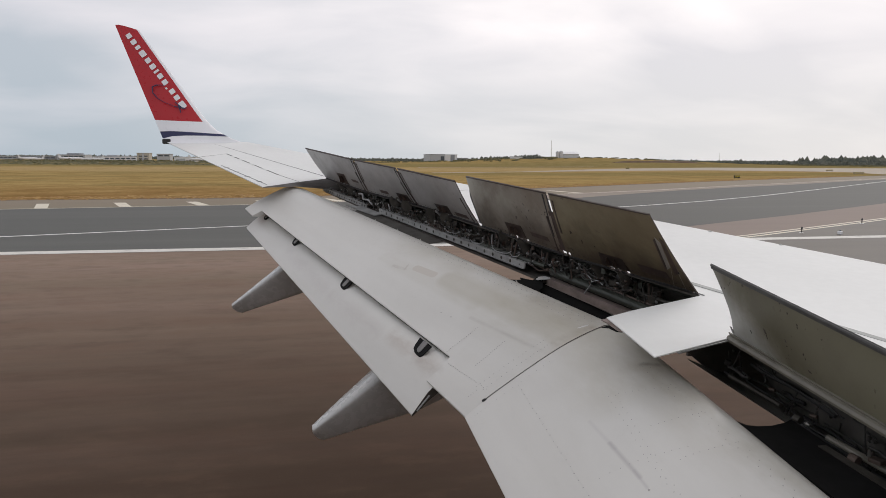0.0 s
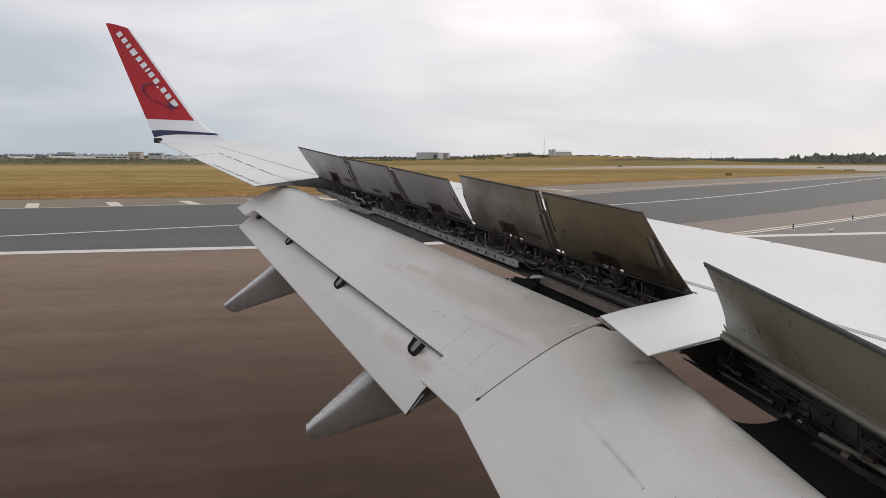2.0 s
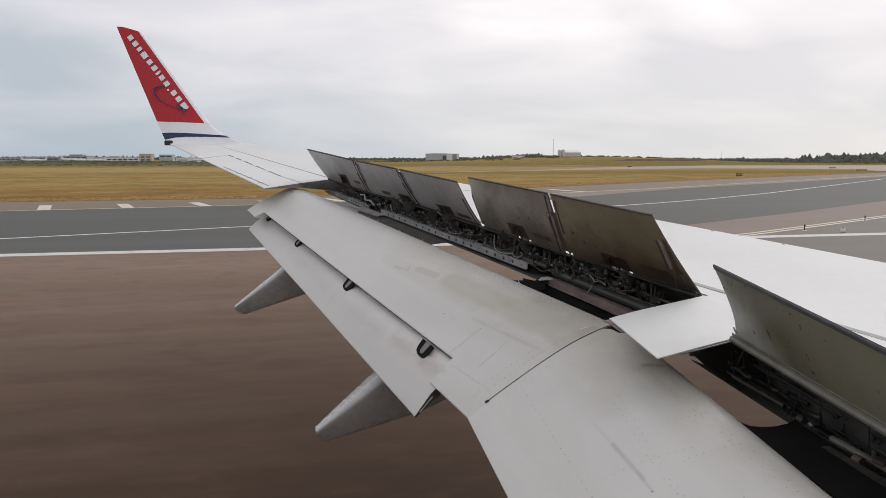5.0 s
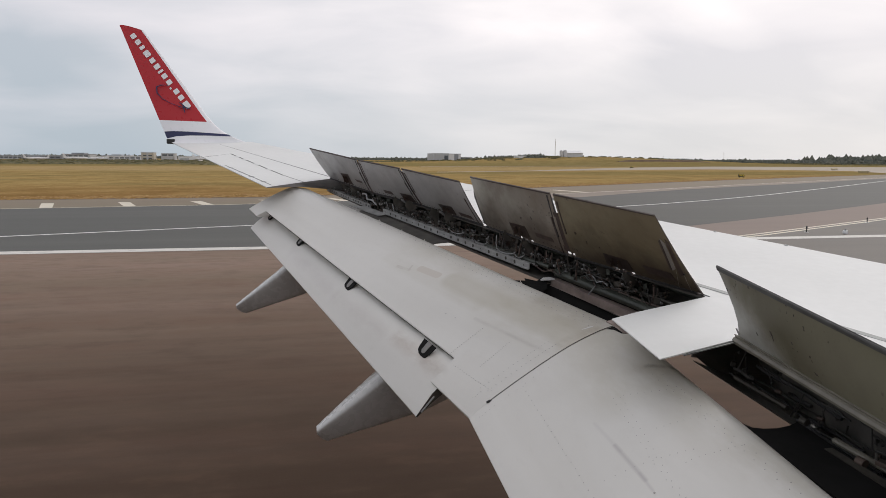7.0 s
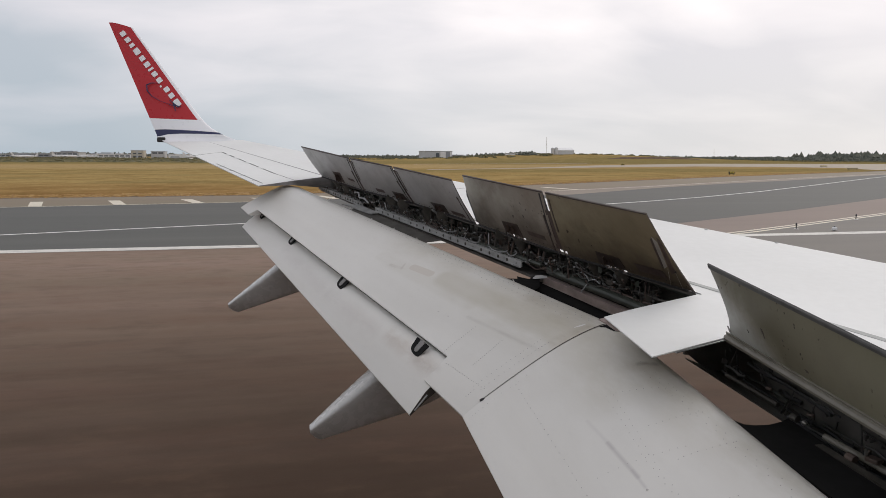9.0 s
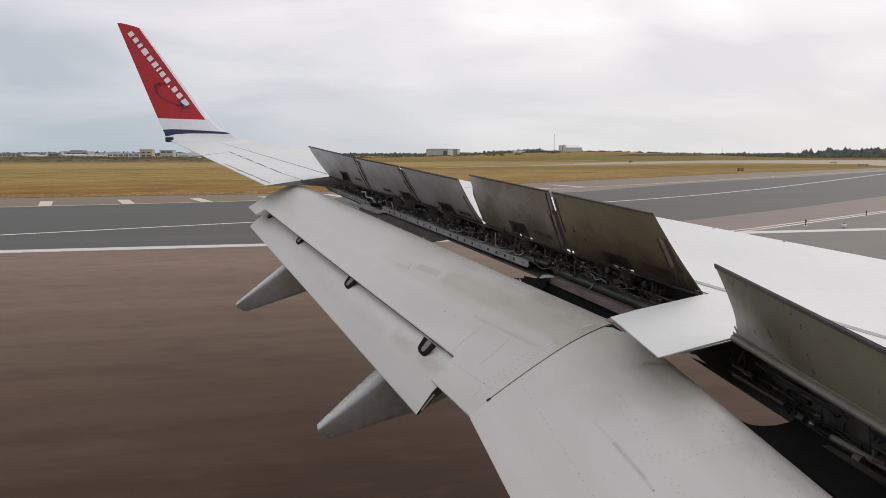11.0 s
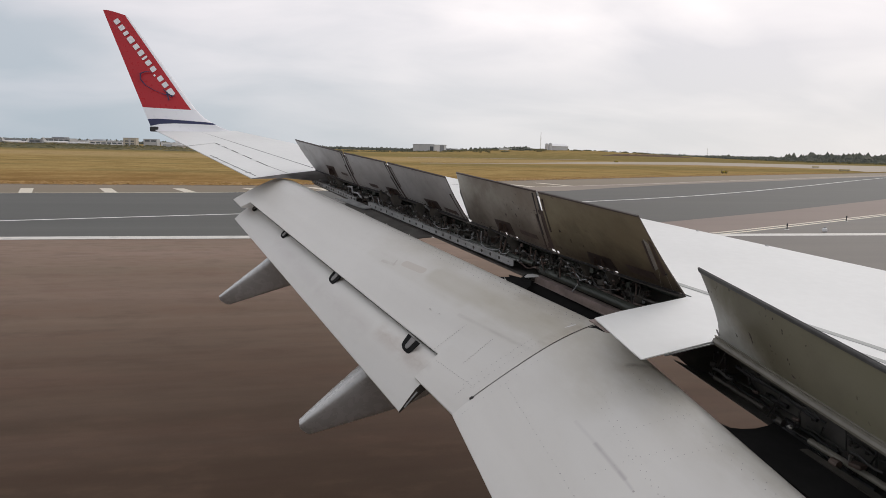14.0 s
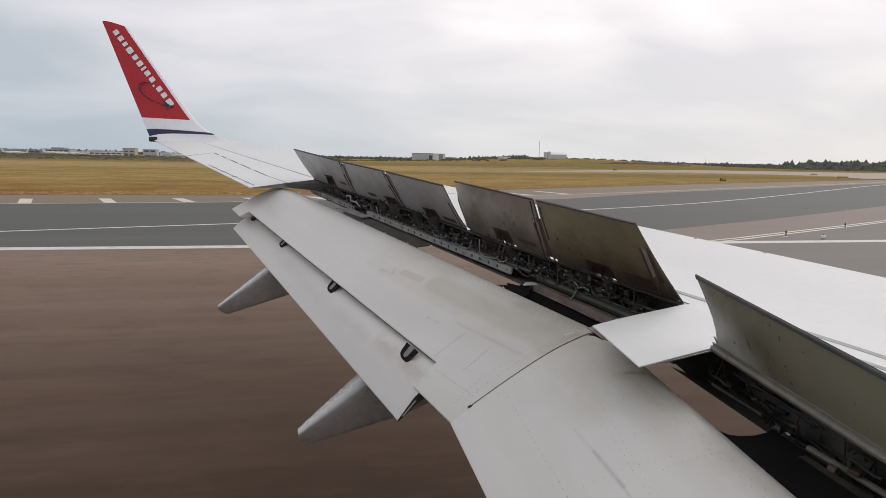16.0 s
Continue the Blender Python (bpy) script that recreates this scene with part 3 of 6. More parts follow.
rings = [wing_ring(y, 2.28) for y in (-0.05, 1.0, 2.0, 3.0, 3.34)] + [wing_ring(4.13, hinge(4.13))]
rings += [wing_ring(y, rear) for y, rear in ((5.3, hinge(5.3)), (6.5, 1.735), (7.68, 1.338), (8.6, hinge(8.6)), (9.96, hinge(9.96)))]
part("wing_skin", loft(rings, mat_of=lambda i: 1 if i in (8, 9, 10) else 0), [white_paint, cavity_dark], airliner, "glossy white upper skin of the wing", smooth=True)

# outer wing with aileron, ahead of the winglet
out_in = [(-0.40, 9.16, 0), (0.0, 9.55, 0.003), (0.42, 9.96, 0), (1.3, 9.97, 0.004), (lead(9.96) - 0.02, 9.96, 0), (lead(9.96) + 0.03, 9.96, -0.04),
          (lead(9.96) - 0.1, 9.96, -0.15), (0.9, 9.96, -0.24), (0.42, 9.95, -0.145), (0.02, 9.57, -0.055), (-0.40, 9.16, -0.010)]
out_tip = [(-2.50, 15.46, 0), (-2.15, 15.52, 0.003), (-1.75, 15.6, 0.004), (-1.45, 15.65, 0.006), (-1.0, 15.7, 0.03), (-0.96, 15.7, 0.0),
           (-1.05, 15.68, -0.06), (-1.45, 15.6, -0.13), (-1.75, 15.6, -0.11), (-2.15, 15.52, -0.07), (-2.50, 15.46, -0.012)]
rings = []
for f in (0, 0.25, 0.5, 0.75, 1.0):
    rings.append([W(lerp(a[0], b[0], f), lerp(a[1], b[1], f), lerp(a[2], b[2], f)) for a, b in zip(out_in, out_tip)])
bm = loft(rings, mat_of=lambda i: 0)
bm.faces.ensure_lookup_table()
bm.faces[-2].material_index = 1
part("outer_wing", bm, [white_paint, root_grey], airliner, "white outer wing with the aileron", smooth=True)


def strip(name, a, b, w, mat, parent, dz=0.004, label="", taper=1.0):
    """A thin strip laid on the wing from a to b."""
    a, b = W(*a, dz), W(*b, dz)
    s = (b - a).cross(Vector((0, 0, 1))).normalized() * w * 0.5
    return part(name, prism([a - s, a + s, b + s * taper, b - s * taper], (0, 0, -0.003)), mat, parent, label)


# seams of the aileron and its tab, the long skin seam, the walkway lines
strip("aileron_gap", (-1.20, 13.35), (-0.22, 10.3), 0.030, rubber, airliner, label="dark slot ahead of the aileron", taper=0.7)
strip("seam", (-1.62, 12.72), (-1.20, 13.35), 0.014, seam, airliner)
strip("seam", (-0.22, 10.3), (0.05, 9.62), 0.012, seam, airliner)
strip("tab_gap", (-1.12, 11.52), (-0.36, 9.36), 0.012, seam, airliner)
strip("seam", (-1.62, 15.4), (0.40, 10.2), 0.016, seam, airliner)
for f in (0.16, 0.33, 0.55, 0.78):
    p = (lerp(-1.20, -0.22, f), lerp(13.35, 10.3, f))
    strip("gap_bridge", (p[0] - 0.05, p[1] + 0.1), (p[0] + 0.05, p[1] - 0.1), 0.05, white_paint, airliner, 0.007)
for k in range(4):
    f = 0.15 + 0.24 * k
    strip("tab_hinge", (lerp(-1.12, -0.36, f) - 0.04, lerp(11.52, 9.36, f)), (lerp(-1.12, -0.36, f) + 0.03, lerp(11.52, 9.36, f)), 0.014, seam, airliner, 0.006)
strip("walkway_line", (1.15, 8.4), (3.13, 3.2), 0.055, line_grey, airliner, label="dark grey walkway line on the wing")
strip("walkway_line", (3.13, 3.2), (3.55, 1.9), 0.055, line_grey, airliner)
strip("walkway_line", (2.92, 3.23), (3.02, 2.98), 0.045, line_grey, airliner)
strip("walkway_line", (3.02, 2.98), (3.30, 1.9), 0.045, line_grey, airliner)
strip("seam", (1.15, 8.4), (2.35, 8.9), 0.010, seam, airliner)
strip("seam", (2.60, 4.10), (1.35, 7.9), 0.010, seam, airliner, 0.005)

# row of small domed fasteners along the leading edge
for k in range(15):
    y = 5.46 + k * 0.612
    bm = bmesh.new()
    bmesh.ops.create_uvsphere(bm, u_segments=10, v_segments=6, radius=0.017, matrix=Matrix.Translation(W(lead(y) - 0.09, y, 0.0)) @ Matrix.Diagonal((1, 1, 0.7, 1)))
    part("skin_stud", bm, line_grey, airliner, smooth=True)

# fixed trailing-edge panel between the two spoiler bays
fix = [W(1.762, 3.757, 0.002), W(1.737, 3.140, 0.002), W(2.285, 3.342, 0.002), W(2.31, 3.36, 0.002), W(2.60, 4.09, 0.002), W(2.565, 4.098, 0.002), W(2.351, 4.012, 0.002), W(2.152, 3.932, 0.002), W(1.969, 3.858, 0.002)]
part("fixed_panel", prism(fix, (0, 0, -0.006)), white_paint, airliner, "white fixed trailing-edge panel")
part("panel_lip", prism([W(1.90, 3.210, -0.006), W(2.27, 3.338, -0.006), W(2.27, 3.324, -0.006), W(1.90, 3.194, -0.006)], (0, 0, -0.006)), alu, airliner)
part("seal_flap", prism([W(1.80, 3.80, -0.016), W(1.755, 3.815, -0.03), W(1.768, 3.73, -0.03), W(1.772, 3.62, -0.03), W(1.79, 3.56, -0.016)], (0, 0, -0.006)), brown_beam, airliner, "torn brown seal at the panel's corner")

# yellow fitting beside the walkway line
part("rope_fitting", bevelled_box(W(2.24, 4.98, 0.012), (0.07, 0.045, 0.02), 20, 0.006), yellow_fit, airliner, "small yellow fitting")


# ---- spoilers, raised ----
def spoiler(h0, h1, t0, t1, mat, thick=0.010, curve=0.0, slots=(), edge=edge_seal, rim=0.013):
    """One raised panel from its hinge (h0 outboard, h1 inboard) up to its trailing edge (t0, t1), with slots (u0, u1, v0, v1) cut through it."""
    h0, h1, t0, t1 = map(Vector, (h0, h1, t0, t1))
    n = (h1 - h0).cross(t0 - h0).normalized()
    if n.x < 0:
        n = -n
    us = sorted({round(c / 8, 4) for c in range(9)} | {u for s in slots for u in s[:2]})
    vs = sorted({round(r / 6, 4) for r in range(7)} | {v for s in slots for v in s[2:]})
    bm = bmesh.new()
    back, front = [], []
    for f in vs:
        th = lerp(thick, 0.007, f)
        a, b = h0.lerp(t0, f), h1.lerp(t1, f)
        a = a - (h0 - h1).normalized() * curve * math.sin(f * math.pi * 0.5) * (1 - f)
        line = [a.lerp(b, c) - n * 0.012 * math.sin(math.pi * f) for c in us]
        back.append([bm.verts.new(p) for p in line])
        front.append([bm.verts.new(p + n * th) for p in line])
    rows, cols = len(vs) - 1, len(us) - 1

    def solid(r, c):
        if not (0 <= r < rows and 0 <= c < cols):
            return False
        u, v = (us[c] + us[c + 1]) / 2, (vs[r] + vs[r + 1]) / 2
        return not any(a < u < b and lo < v < hi for a, b, lo, hi in slots)

    for r in range(rows):
        for c in range(cols):
            if not solid(r, c):
                continue
            bm.faces.new((back[r][c], back[r][c + 1], back[r + 1][c + 1], back[r + 1][c]))
            bm.faces.new((front[r][c], front[r + 1][c], front[r + 1][c + 1], front[r][c + 1])).material_index = 1
            for dr, dc, (ra, ca), (rb, cb) in ((-1, 0, (r, c), (r, c + 1)), (1, 0, (r + 1, c), (r + 1, c + 1)), (0, -1, (r, c), (r + 1, c)), (0, 1, (r, c + 1), (r + 1, c + 1))):
                if not solid(r + dr, c + dc):
                    bm.faces.new((back[ra][ca], back[rb][cb], front[rb][cb], front[ra][ca])).material_index = 2
    ob = part("spoiler", bm, [mat, white_paint, edge], airliner, "", smooth=True)
    # dark rubber along the free edge
    e = (t1 - t0).normalized() * 0.004
    d0, d1 = (h0 - t0).normalized(), (h1 - t1).normalized()
    part("edge_strip", prism([t0 + e - n * 0.004, t1 - e - n * 0.004, t1 - e + d1 * rim - n * 0.004, t0 + e + d0 * rim - n * 0.004], n * 0.011), edge, ob, "dark rubber edge strip")
    return ob, n


def on(h0, h1, t0, t1, u, v, n, off=0.0):
    """Place on a panel's underside: u from outboard to inboard, v from hinge to edge."""
    a, b = Vector(h0).lerp(Vector(t0), v), Vector(h1).lerp(Vector(t1), v)
    return a.lerp(b, u) - n * (off + 0.012 * math.sin(math.pi * v))


def flat_on(q, us, vs, n, th, off=0.0):
    return prism([on(*q, us[i], vs[j], n, off) for i, j in ((0, 0), (1, 0), (1, 1), (0, 1))], -n * th)


SP = [  # hinge outboard, hinge inboard, edge outboard, edge inboard
    ((0.43, 9.93), (0.87, 8.63), (0.14, 9.81, 4.04), (0.665, 8.50, 3.895)),
    ((0.885, 8.58), (1.315, 7.71), (0.68, 8.46, 3.89), (1.045, 7.56, 3.807)),
    ((1.330, 7.66), (1.715, 6.54), (1.062, 7.525, 3.802), (1.43, 6.36, 3.703)),
    ((1.735, 6.47), (2.09, 5.29), (1.54, 6.38, 3.745), (1.868, 5.15, 3.652)),
    ((2.105, 5.23), (2.575, 4.135), (1.875, 5.10, 3.648), (2.06, 3.87, 3.58)),
]
# where each panel's bracket recess (four corners), access plate and through slots sit, from outboard to inboard and from hinge to edge
RECESS = (
    ((0.46, 0.40), (0.64, 0.43), (0.60, 0.075), (0.43, 0.07)), ((0.684, 0.253), (0.910, 0.255), (0.932, 0.06), (0.688, 0.06)), ((0.386, 0.252), (0.623, 0.285), (0.619, 0.06), (0.402, 0.06)),
    ((0.386, 0.282), (0.585, 0.30), (0.605, 0.075), (0.393, 0.075)), ((0.335, 0.248), (0.529, 0.237), (0.54, 0.062), (0.318, 0.062)))
ACCESS = ((0.76, 0.90, 0.26, 0.33), (0.308, 0.493, 0.135, 0.225), (0.694, 0.897, 0.10, 0.18), (0.688, 0.89, 0.17, 0.24), (0.648, 0.866, 0.122, 0.232))
SLOTS = (((0.49, 0.525, 0.012, 0.062),), ((0.818, 0.855, 0.008, 0.046),), ((0.508, 0.546, 0.008, 0.042),),
         ((0.458, 0.490, 0.010, 0.068), (0.512, 0.552, 0.028, 0.070), (0.584, 0.624, 0.020, 0.070)), ((0.006, 0.036, 0.032, 0.086), (0.370, 0.414, 0.008, 0.056), (0.436, 0.470, 0.010, 0.054), (0.500, 0.536, 0.004, 0.052), (0.965, 0.994, 0.002, 0.028)))


def quad_on(q, corners, n, th, off=0.001):
    return prism([on(*q, u, v, n, off) for u, v in corners], -n * th)


for i, (h0, h1, t0, t1) in enumerate(SP):
    q = (W(*h0, 0.0), W(*h1, 0.0), t0, t1)
    mat = panel_grey if i < 3 else (panel_taupe if i == 3 else panel_brown)
    ob, n = spoiler(*q, mat, slots=SLOTS[i])
    ob["label"] = "raised grey spoiler panel with stained underside" if i < 3 else "raised spoiler panel with oily brown underside"
    rc = RECESS[i]
    part("recess_plate", quad_on(q, rc, n, 0.003), recess_dark, ob, "oil-black recess with the actuator bracket")
    # fork of the bracket: two small lugs
    mid = lambda f, g: tuple(lerp(lerp(rc[3][j], rc[2][j], f), lerp(rc[0][j], rc[1][j], f), g) for j in (0, 1))
    for f in (0.34, 0.62):
        (ua, va), (ub, vb) = mid(f, 0.25), mid(f, 0.80)
        part("lug", prism([on(*q, ua, va, n, 0.003), on(*q, ub, vb, n, 0.003), on(*q, ub, vb, n, 0.022), on(*q, ua, va, n, 0.045)], (0.004, 0.010, 0)), brown_metal, ob)
    a = ACCESS[i]
    part("access_plate", quad_on(q, ((a[0], a[3]), (a[1] - 0.01, a[3]), (a[1], a[2]), (a[0] + 0.01, a[2])), n, 0.002), edge_seal, ob, "dark brown access plate")
    lo = [s[0] for s in SLOTS[i]]
    for ua, ub in zip([0.0] + [s[1] for s in SLOTS[i]], lo + [1.0]):
        part("hinge_fairing", flat_on(q, (ua, ub), (0.0, 0.045 if i < 3 else 0.03), n, 0.010), rubber, ob)
    if i in (0, 1, 3):
        part("gap_seal", flat_on(q, (0.985, 1.05), (0.09, 0.71) if i == 3 else (0.0, 0.92), n, 0.004, -0.002), edge_seal, ob, "dark rubber seal over the gap")
        part("seal_strip", flat_on(q, (0.962, 0.973), (0.30, 0.96), n, 0.006), rubber, ob)
    if i in (1, 2, 4):
        part("seal_strip", flat_on(q, (0.02, 0.033), (0.40, 0.9), n, 0.005), edge_seal, ob)
    if i < 4:
        part("seal_strip", flat_on(q, (0.949, 0.962), (0.02, 0.62), n, 0.006), edge_seal, ob)
    else:
        # torn seals at the inboard end
        part("seal_strip", quad_on(q, ((0.940, 0.715), (0.962, 0.66), (0.923, 0.327), (0.890, 0.284)), n, 0.003), torn_grey, ob, "torn grey seal")
        part("seal_strip", quad_on(q, ((0.916, 0.68), (0.938, 0.70), (0.886, 0.284), (0.874, 0.295)), n, 0.003), edge_seal, ob)
        part("seal_strip", quad_on(q, ((0.975, 0.72), (0.995, 0.69), (0.966, 0.276), (0.915, 0.21), (0.930, 0.31)), n, 0.002), brown_metal, ob)
        for (ua, va), (ub, vb) in (((0.919, 0.30), (0.848, 0.0)), ((0.962, 0.28), (0.932, 0.0))):
            part("seal_strip", tube([on(*q, ua, va, n, 0.004), on(*q, ub, vb, n, 0.004)], 0.0011, 6), torn_grey, ob)
        part("stud", tube([on(*q, 0.966, 0.28, n, 0.0), on(*q, 0.966, 0.28, n, 0.008)], 0.006, 8), rubber, ob)
    if i == 3:
        part("gap_seal", quad_on(q, ((-0.004, 0.74), (0.004, 0.74), (0.004, 0.06), (-0.026, 0.06), (-0.026, 0.60)), n, 0.003, -0.004), grey_seal, ob, "dark rubber seal over the gap")
        part("gap_seal", quad_on(q, ((0.996, 0.97), (1.006, 0.97), (1.020, 0.70), (0.996, 0.70)), n, 0.003, -0.004), grey_seal, ob)
    # screws along the hinge side
    bm = bmesh.new()
    for j in range(22):
        bmesh.ops.create_cone(bm, cap_ends=True, segments=6, radius1=0.0045, radius2=0.003, depth=0.004, matrix=Matrix.Translation(on(*q, (j + 0.5) / 22, 0.09, n, 0.002)) @ n.to_track_quat("Z", "Y").to_matrix().to_4x4())
    tagged(part("screws", bm, soot_metal, ob), kind="stuff")

# inboard spoiler over the second bay
q6 = (W(2.30, 3.342), W(2.255, 0.25), (2.12, 3.30, 3.36), (2.33, 0.25, 2.86))
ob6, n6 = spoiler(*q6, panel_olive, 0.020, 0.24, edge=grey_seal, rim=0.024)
ob6["label"] = "raised inboard spoiler with a stained olive-grey underside"
part("hinge_rail", tube([on(*q6, u, 0.015, n6, 0.012) for u in (0.0, 0.3, 0.6, 1.0)], 0.020, 8), olive_rail, ob6, "olive hinge rail", smooth=True)
part("rail_lip", flat_on(q6, (0.0, 1.0), (0.05, 0.09), n6, 0.006), olive_rail, ob6)
part("end_tab", quad_on(q6, ((0.011, 0.205), (0.016, 0.21), (0.018, 0.125), (0.012, 0.115)), n6, 0.002), root_grey, ob6, "small grey tab")
for u, v, du, dv in ((0.115, 0.42, 0.006, 0.06), (0.118, 0.36, 0.003, 0.10), (0.165, 0.46, 0.004, 0.03), (0.205, 0.20, 0.008, 0.03), (0.075, 0.30, 0.004, 0.04)):
    part("stain", quad_on(q6, ((u, v + dv), (u + du * 0.6, v + dv * 0.8), (u + du, v), (u + du * 0.3, v - dv * 0.2)), n6, 0.001), recess_dark, ob6)

# ---- spoiler bays: floor, drilled beam, pipes and actuators ----
def hw(y, dx=0.0, dz=0.0):
    return W(hinge(y) + dx, y, dz)


def beam(y0, y1, dz0, dz1, h0, h1, holes, mat, name, label):
    """A flanged beam along the bay's lower edge, its web drilled with holes."""
    a0, a1 = hw(y0, -0.03, dz0), hw(y1, -0.03, dz1)
    b0, b1 = hw(y0, -0.03, dz0 - h0), hw(y1, -0.03, dz1 - h1)
    bm = bmesh.new()
    nx = Vector((0.012, 0.004, 0))
    for pa, pb, pc, pd in ((a0, a1, b1, b0),):
        prism([pa, pb, pc, pd], nx, bm)
    prism([a0, a1, a1 + Vector((0.07, 0.03, 0)), a0 + Vector((0.07, 0.03, 0))], (0, 0, 0.006), bm)
    prism([b0, b1, b1 + Vector((-0.012, -0.004, 0)), b0 + Vector((-0.012, -0.004, 0))], (0, 0, -0.005), bm)
    ob = part(name, bm, mat, airliner, label)
    d = (a1 - a0).normalized()
    for k in range(holes):
        f = (k + 0.5) / holes
        c = a0.lerp(a1, f).lerp(b0.lerp(b1, f), 0.5) + Vector((-0.002, -0.0008, 0))
        r = lerp(h0, h1, f) * (0.36 if k % 5 else 0.14)
        s = bmesh.new()
        ring = [c + d * r * 0.8 * math.cos(t) + Vector((0, 0, 1)) * r * math.sin(t) for t in (j * math.tau / 12 for j in range(12))]
        prism(ring, (-0.003, -0.001, 0), s)
        part("lightening_hole", s, soot_metal, ob)
    return ob


beam(10.0, 8.72, -0.13, -0.162, 0.032, 0.036, 18, primer, "spoiler_beam", "pale grey beam drilled with round holes")
beam(8.40, 5.80, -0.158, -0.193, 0.040, 0.043, 21, primer, "spoiler_beam", "pale grey beam drilled with round holes")
beam(5.52, 4.46, -0.255, -0.293, 0.042, 0.050, 0, brown_beam, "spoiler_beam", "greasy brown beam with rivet holes")

floor_rings = []
for y, z in ((10.0, -0.17), (8.5, -0.225), (7.0, -0.25), (5.6, -0.285), (4.9, -0.33), (4.2, -0.37)):
    floor_rings.append([hw(y, -0.01, z), hw(y, 0.34, z - 0.02), hw(y, 0.34, z - 0.04), hw(y, -0.01, z - 0.02)])
part("bay_floor", loft(floor_rings), cavity_dark, airliner, "grimy dark floor of the spoiler bay")
part("bay_end", prism([hw(9.97, 0.0, -0.02), hw(9.97, 0.34, -0.02), hw(9.97, 0.34, -0.24), hw(9.97, 0.0, -0.2)], (0, 0.02, 0)), cavity_dark, airliner)
part("bay_end", prism([W(2.575, 4.12, -0.03), W(2.92, 4.0, -0.03), W(2.92, 4.0, -0.4), W(2.5, 4.12, -0.4)], (0, -0.02, 0)), cavity_dark, airliner)
# lower shrouds between bay and flap
part("shroud", prism([hw(8.75, -0.04, -0.215), hw(7.03, -0.04, -0.255), hw(7.03, -0.16, -0.268), hw(6.99, -0.30, -0.29), hw(7.6, -0.36, -0.29), hw(8.75, -0.30, -0.26)], (0, 0, -0.010)), cavity_dark, airliner, "dark shroud between the bay and the flap")
part("shroud", prism([hw(8.8, -0.03, -0.19), hw(8.32, -0.03, -0.20), hw(8.32, -0.12, -0.215), hw(9.0, -0.16, -0.21)], (0, 0, -0.01)), primer, airliner, "bent grey shroud plate")
# this shroud and the tip are blackened to pass for bay shade
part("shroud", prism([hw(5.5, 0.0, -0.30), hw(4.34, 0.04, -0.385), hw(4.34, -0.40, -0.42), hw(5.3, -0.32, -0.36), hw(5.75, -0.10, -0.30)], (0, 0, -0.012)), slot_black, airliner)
part("shroud_blade", prism([Vector(p) for p in ((1.937, 5.509, 2.918), (1.985, 5.575, 2.925), (2.039, 5.587, 2.926), (2.074, 5.547, 2.922), (2.060, 5.495, 2.917), (2.005, 5.493, 2.917), (1.938, 5.483, 2.916))], (0, 0, -0.004)), highlight_and_blade, airliner, "pale bent blade")
part("shroud_tip", prism([Vector(p) for p in ((1.733, 5.588, 2.906), (1.922, 5.549, 2.902), (1.990, 5.640, 2.911), (2.035, 5.61, 2.908), (1.93, 5.32, 2.878), (1.83, 5.198, 2.865))], (0, 0, -0.006)), slot_black, airliner, "pointed shroud tip, blackened for the shade around it")

rng = random.Random(11)
# long pipes along the bay
for dx, dz, r, m in ((0.10, -0.15, 0.016, soot_metal), (0.16, -0.19, 0.022, soot_metal), (0.22, -0.10, 0.012, green_primer), (0.05, -0.20, 0.010, brown_metal)):
    pts = [hw(y, dx + rng.uniform(-0.012, 0.012), dz + rng.uniform(-0.01, 0.01)) for y in np.linspace(9.8, 4.35, 22)]
    part("hydraulic_pipe", tube(pts, r, 7), m, airliner, smooth=True)
part("torque_tube", tube([hw(y, 0.04, lerp(-0.20, -0.25, f)) for y, f in ((5.55, 0), (4.9, 0.5), (4.25, 1))], 0.036, 10), green_primer, airliner, "thick greenish torque tube", smooth=True)
part("torque_tube", tube([hw(y, 0.03, -0.175) for y in (6.5, 6.0, 5.62)], 0.022, 9), green_primer, airliner, smooth=True)


def actuator(base, tip):
    """A hydraulic jack: barrel, bright rod, end lug."""
    b, t = Vector(base), Vector(tip)
    body = part("actuator", tube([b, b.lerp(t, 0.62)], 0.030, 9), soot_metal, airliner, "dark hydraulic actuator", smooth=True)
    part("rod", tube([b.lerp(t, 0.6), t], 0.012, 7), alu, body, smooth=True)
    part("lug", bevelled_box(t, (0.03, 0.02, 0.03), 0, 0.006), soot_metal, body)
    part("collar", tube([b.lerp(t, 0.55), b.lerp(t, 0.63)], 0.037, 9), alu, body)


